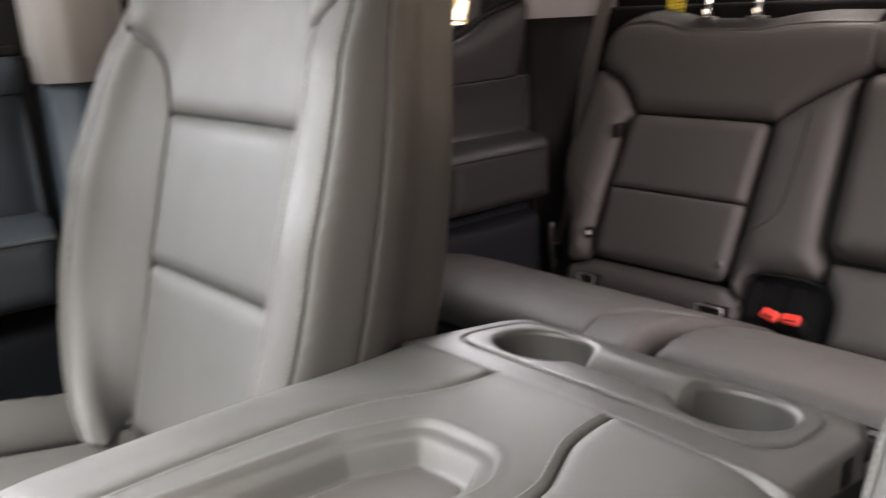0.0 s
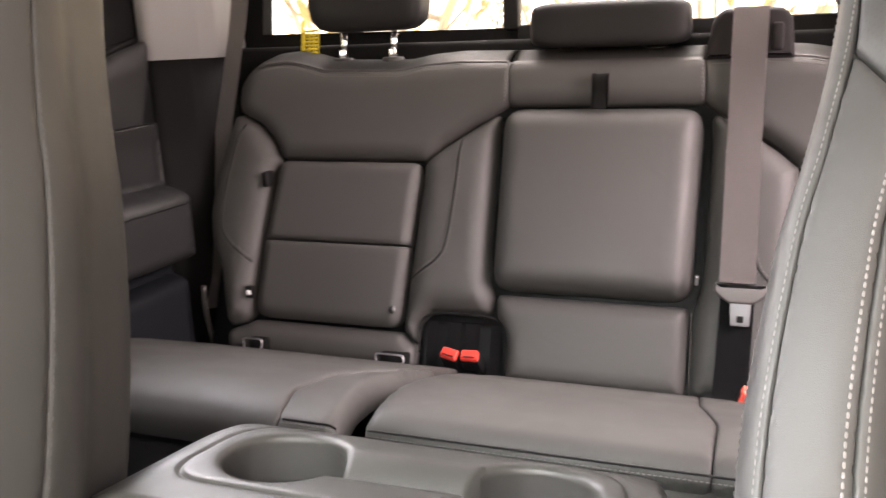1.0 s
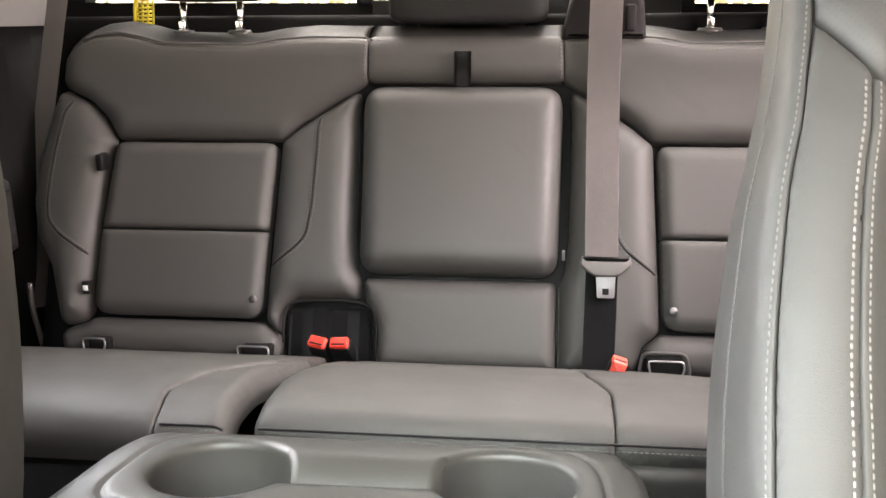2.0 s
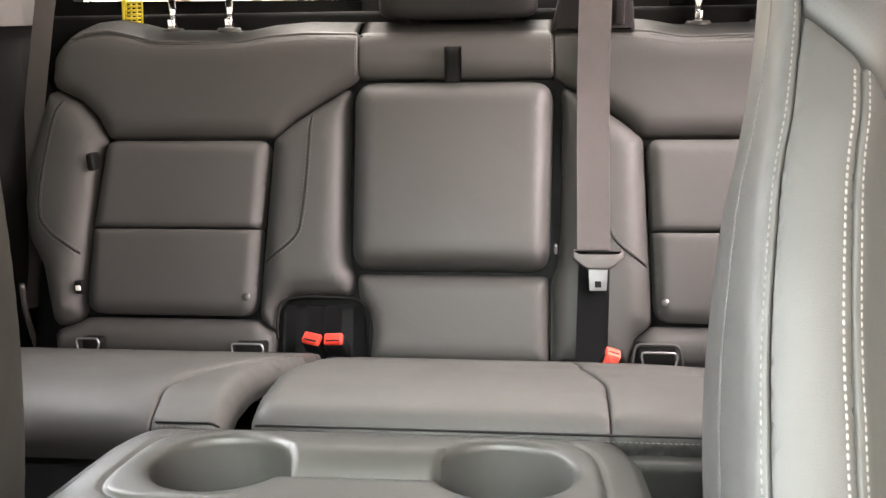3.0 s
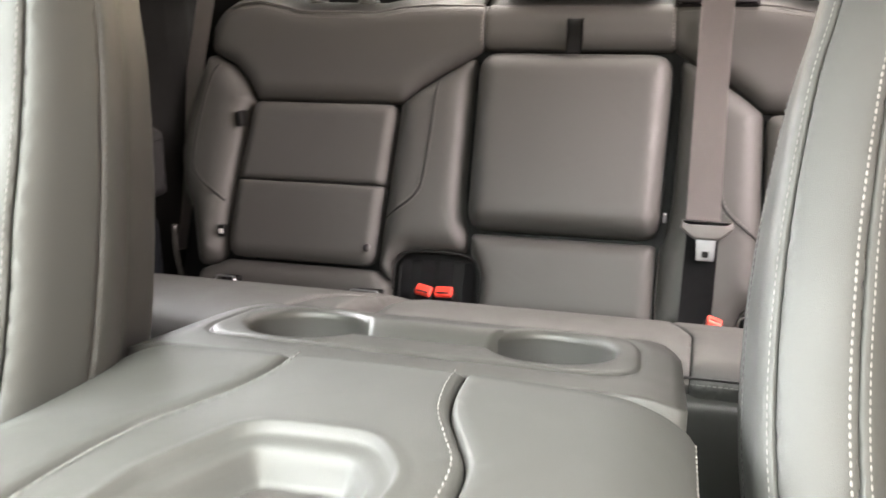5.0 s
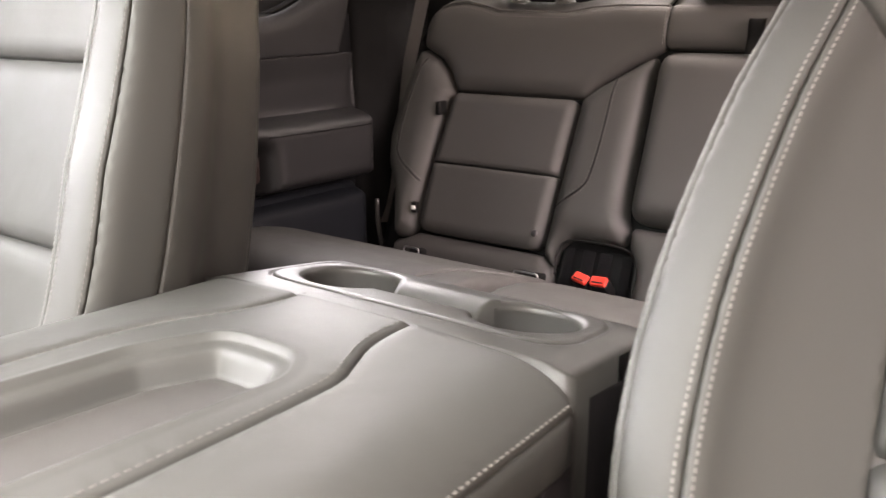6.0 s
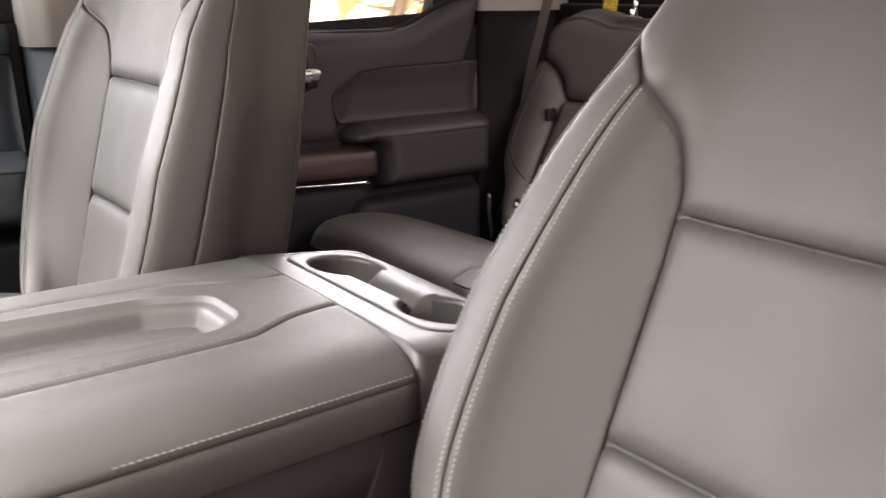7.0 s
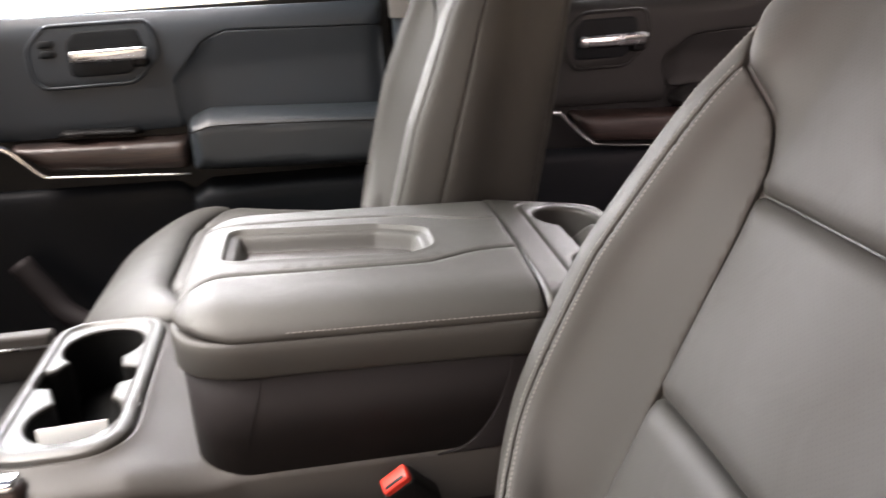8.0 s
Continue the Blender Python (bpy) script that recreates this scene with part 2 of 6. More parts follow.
def smooth_line(pts, n=8):
    """Catmull-Rom through open points of any dimension."""
    p = np.array(pts, float)
    p = np.vstack([2 * p[0] - p[1], p, 2 * p[-1] - p[-2]])
    out = []
    for i in range(1, len(p) - 2):
        for t in np.arange(n) / n:
            out.append(0.5 * (2 * p[i] + (p[i + 1] - p[i - 1]) * t + (2 * p[i - 1] - 5 * p[i] + 4 * p[i + 1] - p[i + 2]) * t**2
                              + (3 * p[i] - p[i - 1] - 3 * p[i + 1] + p[i + 2]) * t**3))
    out.append(p[-2])
    return np.array(out)


def spaced(pts, step, closed=False):
    p = np.array(pts, float)
    if closed:
        p = np.vstack([p, p[:1]])
    seg = np.linalg.norm(np.diff(p, axis=0), axis=1)
    keep = np.r_[True, seg > 1e-7]
    p = p[keep]
    s = np.r_[0, np.cumsum(np.linalg.norm(np.diff(p, axis=0), axis=1))]
    n = max(int(round(s[-1] / step)), 2)
    at = np.linspace(0, s[-1], n + 1)
    if closed:
        at = at[:-1]
    return np.stack([np.interp(at, s, p[:, i]) for i in range(p.shape[1])], 1)


def edge_distance(q, ring):
    a, b = ring, np.roll(ring, -1, axis=0)
    ab = b - a
    d = np.full(len(q), 1e9)
    for i in range(0, len(q), 400):
        w = q[i:i + 400, None] - a[None]
        t = np.clip((w * ab).sum(-1) / np.maximum((ab * ab).sum(-1), 1e-12), 0, 1)
        d[i:i + 400] = np.linalg.norm(w - t[..., None] * ab, axis=-1).min(1)
    return d


def inside(q, ring):
    x, y = q[:, 0], q[:, 1]
    c = np.zeros(len(q), bool)
    j = len(ring) - 1
    for i in range(len(ring)):
        xi, yi, xj, yj = *ring[i], *ring[j]
        if yi != yj:
            c ^= ((yi > y) != (yj > y)) & (x < (xj - xi) * (y - yi) / (yj - yi) + xi)
        j = i
    return c


def raised(surface, u, v, d):
    """Points of a surface lifted by d along its normal."""
    e = 1e-4
    p = surface(u, v)
    n = np.cross(surface(u + e, v) - surface(u - e, v), surface(u, v + e) - surface(u, v - e))
    n /= np.maximum(np.linalg.norm(n, axis=1, keepdims=True), 1e-12)
    return p + n * np.asarray(d)[:, None] if np.ndim(d) else p + n * d


def puff(dist, h, r):
    t = 1 - np.clip(dist / r, 0, 1)
    return h * np.maximum(1 - t * t, 0) ** 0.62


def pillow(outline, surface, h=0.012, r=0.02, wall=0.012, step=0.012, crown=None, extra=None, base=None):
    """A stuffed panel: an outline on a surface, swelling by h within r of its edge, with side walls behind it; base lifts it whole, edges too."""
    ring = spaced(outline, step * 0.7, True)
    if np.sum(ring[:, 0] * np.roll(ring[:, 1], -1) - np.roll(ring[:, 0], -1) * ring[:, 1]) < 0:
        ring = ring[::-1]
    k = len(ring)
    t = np.roll(ring, -1, axis=0) - np.roll(ring, 1, axis=0)
    t /= np.maximum(np.linalg.norm(t, axis=1, keepdims=True), 1e-9)
    inward = np.stack([-t[:, 1], t[:, 0]], 1)
    pts = []
    for part_r in (0.06, 0.18, 0.38, 0.68):
        q = ring + inward * r * part_r
        ok = inside(q, ring)
        q = q[ok]
        if len(q):
            pts.append(q[edge_distance(q, ring) > r * part_r * 0.93])
    lo, hi = ring.min(0), ring.max(0)
    g = np.stack(np.meshgrid(np.arange(lo[0] + step / 3, hi[0], step), np.arange(lo[1] + step / 3, hi[1], step)), -1).reshape(-1, 2)
    if len(g):
        g[:, 0] += (np.round((g[:, 1] - lo[1]) / step).astype(int) % 2) * step * 0.5
        g = g[inside(g, ring)]
        if len(g):
            pts.append(g[edge_distance(g, ring) > r * 0.85])
    if extra is not None:
        pts = [q[edge_distance(q, extra[0]) > extra[1]] if len(q) else q for q in pts] + extra[2]
    allp = np.vstack([ring] + [q for q in pts if len(q)])
    cdt = geometry.delaunay_2d_cdt([Vector(q) for q in allp], [], [list(range(k))], 1, 1e-6)
    co = np.array([(q.x, q.y) for q in cdt[0]])
    dist = edge_distance(co, ring)
    d = puff(dist, h, r)
    if crown is not None:
        d = d + crown(co[:, 0], co[:, 1]) * np.clip(dist / r, 0, 1)
    if base is not None:
        d = d + base(co[:, 0], co[:, 1])
    xyz = raised(surface, co[:, 0], co[:, 1], d)
    bm = bmesh.new()
    vs = [bm.verts.new(p) for p in xyz]
    uvl = bm.loops.layers.uv.new("UVMap")
    for f in cdt[2]:
        try:
            face = bm.faces.new([vs[i] for i in f])
        except ValueError:
            continue
        for lp, i in zip(face.loops, f):
            lp[uvl].uv = co[i]
    border = [e for e in bm.edges if len(e.link_faces) == 1]
    if wall:
        back = raised(surface, co[:, 0], co[:, 1], -wall)
        low = {}
        for e in border:
            for vv in e.verts:
                if vv not in low:
                    low[vv] = bm.verts.new((0, 0, 0))
        index = {vv: i for i, vv in enumerate(vs)}
        for vv, w in low.items():
            w.co = back[index[vv]]
        for e in border:
            lp = e.link_loops[0]
            a, b = lp.vert, lp.link_loop_next.vert
            bm.faces.new([b, a, low[a], low[b]])
    return bm


def swell(outline, h, r, sink=0.0):
    """The height field of one large stuffed form, for pieces that are sewn together out of it."""
    ring = spaced(outline, 0.006, True)

    def at(u, v):
        q = np.stack([np.ravel(u), np.ravel(v)], 1)
        return puff(edge_distance(q, ring), h, r) * inside(q, ring) - sink
    return at


def sheet(surface, us, vs_, d=0.0, thick=0.0):
    """A grid of a surface, closed at the back when it has thickness."""
    uu, vv = np.meshgrid(us, vs_)
    p = raised(surface, uu.ravel(), vv.ravel(), d)
    bm = bmesh.new()
    uvl = bm.loops.layers.uv.new("UVMap")
    v = [bm.verts.new(q) for q in p]
    n, m = len(us), len(vs_)
    for j in range(m - 1):
        for i in range(n - 1):
            ids = (j * n + i, j * n + i + 1, (j + 1) * n + i + 1, (j + 1) * n + i)
            f = bm.faces.new([v[q] for q in ids])
            for lp, q in zip(f.loops, ids):
                lp[uvl].uv = (uu.ravel()[q], vv.ravel()[q])
    if thick:
        bmesh.ops.solidify(bm, geom=bm.faces[:], thickness=thick)
    return bm


def tube(points, radius, sides=8, closed=False, bm=None):
    p = np.array(points, float)
    bm = bm or bmesh.new()
    n = len(p)
    rings = []
    up = None
    for i in range(n):
        a, b = p[(i - 1) % n if closed else max(i - 1, 0)], p[(i + 1) % n if closed else min(i + 1, n - 1)]
        t = Vector(b - a).normalized()
        if up is None:
            up = t.orthogonal().normalized()
        up = (up - t * up.dot(t)).normalized()
        side = t.cross(up)
        rad = radius[i] if np.ndim(radius) else radius
        rings.append([bm.verts.new(Vector(p[i]) + (up * math.cos(a2) + side * math.sin(a2)) * rad)
                      for a2 in (2 * math.pi * j / sides for j in range(sides))])
    for i in range(n if closed else n - 1):
        r0, r1 = rings[i], rings[(i + 1) % n]
        for j in range(sides):
            bm.faces.new([r0[j], r0[(j + 1) % sides], r1[(j + 1) % sides], r1[j]])
    if not closed:
        bm.faces.new(rings[0][::-1])
        bm.faces.new(rings[-1])
    return bm


def block(lo, hi, bevel=0.004, segs=3, bm=None):
    own = bmesh.new()
    bmesh.ops.create_cube(own, size=1.0)
    lo, hi = Vector(lo), Vector(hi)
    for v in own.verts:
        v.co = Vector(((lo[i] + hi[i]) / 2 + v.co[i] * (hi[i] - lo[i]) for i in range(3)))
    if bevel:
        bmesh.ops.bevel(own, geom=own.edges[:], offset=bevel, segments=segs, profile=0.5, affect="EDGES")
    return own


def moved(bm, m):
    bmesh.ops.transform(bm, matrix=m, verts=bm.verts[:])
    return bm


def joined(*bms):
    out = bmesh.new()
    for b in bms:
        me = bpy.data.meshes.new("tmp")
        b.to_mesh(me)
        b.free()
        out.from_mesh(me)
        bpy.data.meshes.remove(me)
    return out


def prism(outline, z0, z1, axis="z", bevel=0.0, segs=2):
    """An outline (two coordinates) raised between two heights along an axis."""
    bm = bmesh.new()
    put = {"z": lambda a, b, c: (a, b, c), "x": lambda a, b, c: (c, a, b), "y": lambda a, b, c: (a, c, b)}[axis]
    lo = [bm.verts.new(put(a, b, z0)) for a, b in outline]
    hi = [bm.verts.new(put(a, b, z1)) for a, b in outline]
    k = len(outline)
    top = bm.faces.new(hi)
    bot = bm.faces.new(lo[::-1])
    for i in range(k):
        bm.faces.new([lo[i], lo[(i + 1) % k], hi[(i + 1) % k], hi[i]])
    bmesh.ops.recalc_face_normals(bm, faces=bm.faces[:])
    if bevel:
        rims = [e for e in bm.edges if top in e.link_faces or bot in e.link_faces]
        bmesh.ops.bevel(bm, geom=rims, offset=bevel, segments=segs, profile=0.5, affect="EDGES")
    return bm


def stitches(surface, line, d, pitch=0.0062, length=0.0042, width=0.0011, spread=0.0):
    """Short thread bars along a line on a surface; spread sets them to its side."""
    ln = spaced(line, pitch / 4)
    t = np.gradient(ln, axis=0)
    t /= np.maximum(np.linalg.norm(t, axis=1, keepdims=True), 1e-9)
    ln = ln + np.stack([-t[:, 1], t[:, 0]], 1) * spread
    dd = d(ln) if callable(d) else np.full(len(ln), d)
    top = raised(surface, ln[:, 0], ln[:, 1], dd)
    nrm = raised(surface, ln[:, 0], ln[:, 1], dd + 0.001) - top
    nrm /= np.linalg.norm(nrm, axis=1, keepdims=True)
    s = np.r_[0, np.cumsum(np.linalg.norm(np.diff(top, axis=0), axis=1))]
    bm = bmesh.new()
    for a in np.arange(0, s[-1] - length, pitch):
        ring = []
        for k, (w, hgt) in enumerate(((0.45, 0.0), (1.0, 0.0005), (1.0, 0.0005), (0.45, 0.0))):
            b = a + length * (0, 0.2, 0.8, 1)[k]
            p = np.array([np.interp(b, s, top[:, i]) for i in range(3)])
            n = np.array([np.interp(b, s, nrm[:, i]) for i in range(3)])
            q = np.array([np.interp(min(b + 0.001, s[-1]), s, top[:, i]) for i in range(3)]) - np.array([np.interp(max(b - 0.001, 0), s, top[:, i]) for i in range(3)])
            c = np.cross(q, n)
            c /= max(np.linalg.norm(c), 1e-9)
            ring.append([bm.verts.new(p + c * width / 2 * w - n * 0.0001), bm.verts.new(p + n * hgt), bm.verts.new(p - c * width / 2 * w - n * 0.0001)])
        for r0, r1 in zip(ring, ring[1:]):
            for j in range(2):
                bm.faces.new([r0[j], r0[j + 1], r1[j + 1], r1[j]])
    bmesh.ops.recalc_face_normals(bm, faces=bm.faces[:])
    return bm


def plane_x(x0, side):
    """A wall surface across x; (u, v) are y and z; it faces the cab's middle."""
    if side < 0:
        return lambda u, v: np.stack([np.full(np.shape(u), x0), u, v], -1)
    return lambda u, v: np.stack([np.full(np.shape(u), x0), -u, v], -1)



# ---- setting: ground, woods, cab shell ----
def ground():
    bm = bmesh.new()
    bmesh.ops.create_grid(bm, x_segments=60, y_segments=60, size=400)
    for v in bm.verts:
        v.co.z = -0.95 + 0.25 * noise.noise(v.co * 0.02) * min(1.0, v.co.length / 60)
    m = material("pale_concrete", (0.50, 0.49, 0.46), 0.9, var=0.12, scale=0.8, bump=0.2, bump_scale=40)
    tagged(part("ground", bm, m), "pale dry concrete lot around the truck", "ground", kind="structure")


def woods():
    """A far belt of leafless autumn trees and leaf litter, one object of stuff."""
    rnd = random.Random(5)
    bm = bmesh.new()
    for i in range(170):
        a = rnd.uniform(radians(55), radians(165))
        far = rnd.uniform(50, 75)
        x, y = far * math.cos(a), far * math.sin(a)
        hgt, w = rnd.uniform(7, 13), rnd.uniform(0.10, 0.24)
        lean = rnd.uniform(-0.6, 0.6), rnd.uniform(-0.6, 0.6)
        tube([(x, y, -1.2), (x + lean[0] * 0.3, y + lean[1] * 0.3, hgt * 0.4), (x + lean[0], y + lean[1], hgt)], [w, w * 0.7, w * 0.15], 5, bm=bm)
        for _ in range(3):
            z = rnd.uniform(0.25, 0.8) * hgt
            b = rnd.uniform(0, 6.28)
            tube([(x, y, z), (x + 1.2 * math.cos(b), y + 1.2 * math.sin(b), z + 0.9), (x + 2.0 * math.cos(b), y + 2.0 * math.sin(b), z + 2.0)], [w * 0.35, w * 0.22, 0.02], 4, bm=bm)
    bark = material("bark_grey_brown", (0.38, 0.31, 0.22), 0.9, var=0.3, scale=2, bump=0.0)
    tagged(part("woods", bm, bark), "bare grey-brown autumn tree trunks beyond the lot", "trees", kind="stuff")
    bm = bmesh.new()
    for i in range(5500):
        a = rnd.uniform(radians(55), radians(165))
        far = rnd.uniform(48, 78)
        z = -0.9 + rnd.random() ** 1.4 * 13
        c = Vector((far * math.cos(a), far * math.sin(a), z))
        r = rnd.uniform(0.15, 0.5)
        n = Vector((rnd.gauss(0, 1), rnd.gauss(0, 1), rnd.gauss(0, 1))).normalized()
        u = n.orthogonal().normalized() * r
        w = n.cross(u) * rnd.uniform(0.4, 0.9)
        vs = [bm.verts.new(c + u * x + w * y + n * q * r) for x, y, q in ((1, 0, 0), (0.3, 1, 0.2), (-1, 0.4, 0), (-0.5, -0.9, 0.25), (0.6, -0.7, 0.1))]
        bm.faces.new(vs)
    leaf = material("autumn_leaves", (0.62, 0.47, 0.22), 0.8, var=0.45, scale=0.6, bump=0.0)
    tagged(part("underbrush", bm, leaf, smooth=False), "yellow-brown autumn leaves and underbrush of the wood", "underbrush", kind="stuff")
    bm = bmesh.new()
    prev = None
    for i in range(97):
        a = 2 * math.pi * i / 96
        row = [bm.verts.new((86 * math.cos(a), 86 * math.sin(a), z)) for z in (-2, 8, 28 + 2 * math.sin(i * 2.7))]
        if prev:
            for j in range(2):
                bm.faces.new([prev[j], row[j], row[j + 1], prev[j + 1]])
        prev = row
    far_m = material("far_hillside_glow", (0.60, 0.50, 0.34), 0.95, var=0.4, scale=0.35, bump=0.0)
    # the hillside emits light itself: bright daylight haze put into its surface
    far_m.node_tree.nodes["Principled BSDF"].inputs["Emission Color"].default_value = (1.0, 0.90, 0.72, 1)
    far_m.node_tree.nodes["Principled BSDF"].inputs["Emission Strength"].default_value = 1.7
    tagged(part("backdrop", bm, far_m), "hazy yellow-brown wooded hillside far behind the lot, glowing by itself", "hillside", kind="structure")


ground()
woods()

ROOF_Z = 1.27


def frame_wall(outline, hole, x0, x1, axis):
    """A slab with an opening right through it, from an outer and an inner outline with equally many points."""
    put = {"x": lambda a, b, c: (c, a, b), "y": lambda a, b, c: (a, c, b), "z": lambda a, b, c: (a, b, c)}[axis]
    bm = bmesh.new()
    k = len(outline)
    rows = [[bm.verts.new(put(a, b, c)) for a, b in loop] for c in (x0, x1) for loop in (outline, hole)]
    o0, h0, o1, h1 = rows
    for i in range(k):
        j = (i + 1) % k
        bm.faces.new([o0[i], o0[j], h0[j], h0[i]])
        bm.faces.new([o1[j], o1[i], h1[i], h1[j]])
        bm.faces.new([o0[j], o0[i], o1[i], o1[j]])
        bm.faces.new([h0[i], h0[j], h1[j], h1[i]])
    bmesh.ops.recalc_face_normals(bm, faces=bm.faces[:])
    return bm


tagged(part("floor", block((-0.80, -1.25, -0.10), (0.80, 1.16, 0.0), 0.0), carpet), "black carpeted cab floor", "floor", kind="structure")
tagged(part("ceiling", block((-0.80, -0.45, ROOF_Z), (0.80, 1.20, ROOF_Z + 0.05), 0.01), headliner_mat), "grey fabric headliner", "ceiling", kind="structure")
# rear wall with the wide three-pane window
rear = frame_wall([(-0.80, 0.0), (0.80, 0.0), (0.80, ROOF_Z), (-0.80, ROOF_Z)], [(-0.655, 0.838), (0.735, 0.826), (0.70, 1.18), (-0.62, 1.18)], 1.125, 1.165, "y")
tagged(part("wall_rear", rear, well_black, smooth=False), "black lower rear cab wall around the back window", "wall", kind="structure")
window = thing("window_1", (0, 1.14, 0.83), "sliding rear window in a black frame", "window", kind="structure")
part("window_frame", joined(block((-0.188, 1.118, 0.83), (-0.162, 1.15, 1.185), 0.003), block((0.325, 1.118, 0.82), (0.351, 1.15, 1.185), 0.003),
     block((-0.16, 1.112, 0.800), (0.33, 1.124, 0.838), 0.003)), plastic_black, window)
for a, b in ((-0.66, -0.186), (-0.164, 0.327), (0.349, 0.74)):
    g = part("pane", block((a, 1.140, 0.82), (b, 1.144, 1.19), 0), glass, window)
    g.visible_shadow = False
# ledge behind the rear seat
tagged(part("trim_1", block((-0.74, 1.085, 0.70), (0.74, 1.126, 0.815), 0.008), well_black), "black plastic ledge under the back window", "trim", kind="structure")


def side_wall(name, sgn, open_front):
    x0, x1 = sgn * 0.765, sgn * 0.80
    pieces = []
    if not open_front:
        pieces.append(frame_wall([(-1.2, 0.0), (0.02, 0.0), (0.02, ROOF_Z), (-1.2, ROOF_Z)], [(-0.95, 0.812), (-0.035, 0.797), (-0.02, 1.2), (-0.62, 1.2)], x0, x1, "x"))
    pieces.append(block((min(x0, x1), 0.021, 0), (max(x0, x1), 0.13, ROOF_Z), 0))
    pieces.append(frame_wall([(0.131, 0.0), (0.93, 0.0), (0.93, ROOF_Z), (0.131, ROOF_Z)], [(0.16, 0.772), (0.79, 0.800), (0.88, 1.2), (0.16, 1.2)], x0, x1, "x"))
    pieces.append(block((min(x0, x1), 0.931, 0), (max(x0, x1), 1.16, ROOF_Z), 0))
    tagged(part(name, joined(*pieces), plastic_black, smooth=False), "dark inner side of the truck cab", "wall", kind="structure")


side_wall("wall_passenger_side", -1, False)
side_wall("wall_driver_side", 1, True)
# bulkhead under the windscreen opening
tagged(part("wall_front", block((-0.80, -1.25, 0.0), (0.80, -1.20, 0.80), 0.0), plastic_black), "plain dark bulkhead below the windscreen", "wall", kind="structure")


def pillars():
    # passenger-side pillar between the doors: pale upper trim over a dark lower trim
    up = prism(rounded([(-0.765, 0.0), (-0.70, 0.0), (-0.672, 0.025), (-0.672, 0.075), (-0.70, 0.105), (-0.765, 0.105)], 0.02), 0.768, ROOF_Z)
    tagged(part("trim_2", up, trim_light), "pale grey upper trim of the pillar between the doors", "pillar trim", kind="structure")
    lowp = prism(rounded([(-0.765, 0.004), (-0.706, 0.004), (-0.682, 0.030), (-0.682, 0.072), (-0.706, 0.10), (-0.765, 0.10)], 0.02), 0.0, 0.767)
    tagged(part("trim_3", lowp, door_sky_lit), "dark lower trim of the pillar between the doors", "pillar trim", kind="structure")
    up = prism(rounded([(-0.765, 0.90), (-0.735, 0.895), (-0.685, 0.965), (-0.672, 1.00), (-0.69, 1.125), (-0.765, 1.125)], 0.02), 0.802, ROOF_Z)
    tagged(part("trim_4", up, trim_light), "pale grey upper trim of the rear pillar", "pillar trim", kind="structure")
    lowp = prism(rounded([(-0.765, 0.905), (-0.738, 0.90), (-0.70, 0.955), (-0.685, 1.00), (-0.70, 1.125), (-0.765, 1.125)], 0.02), 0.0, 0.801)
    tagged(part("trim_5", lowp, well_black), "dark lower trim of the rear pillar", "pillar trim", kind="structure")
    up = prism(rounded([(0.765, 0.90), (0.735, 0.895), (0.685, 0.965), (0.672, 1.00), (0.69, 1.125), (0.765, 1.125)], 0.02), 0.0, ROOF_Z)
    tagged(part("trim_6", up, plastic_low), "dark trim of the rear pillar on the driver side", "pillar trim", kind="structure")


pillars()
bend = smooth_line([(-0.640, -0.70, 0.40), (-0.625, -0.655, 0.335), (-0.612, -0.625, 0.302), (-0.600, -0.58, 0.280), (-0.59, -0.50, 0.268), (-0.59, -0.40, 0.262)], 6)
tagged(part("trim_7", tube(bend, 0.021, 12), plastic_low), "curved dull grey sill edge low beside the passenger footwell", "trim", kind="structure")


# ---- passenger-side doors ----
def bezel_outline(y0, y1, z0, z1):
    return rounded([(y0 + 0.02, z0, 0.012), (y1 - 0.05, z0, 0.03), (y1, z0 + 0.045, 0.03), (y1 - 0.012, z1, 0.014), (y0 + 0.035, z1, 0.02), (y0, z1 - 0.035, 0.02), (y0, z0 + 0.02, 0.02)], 0.015)


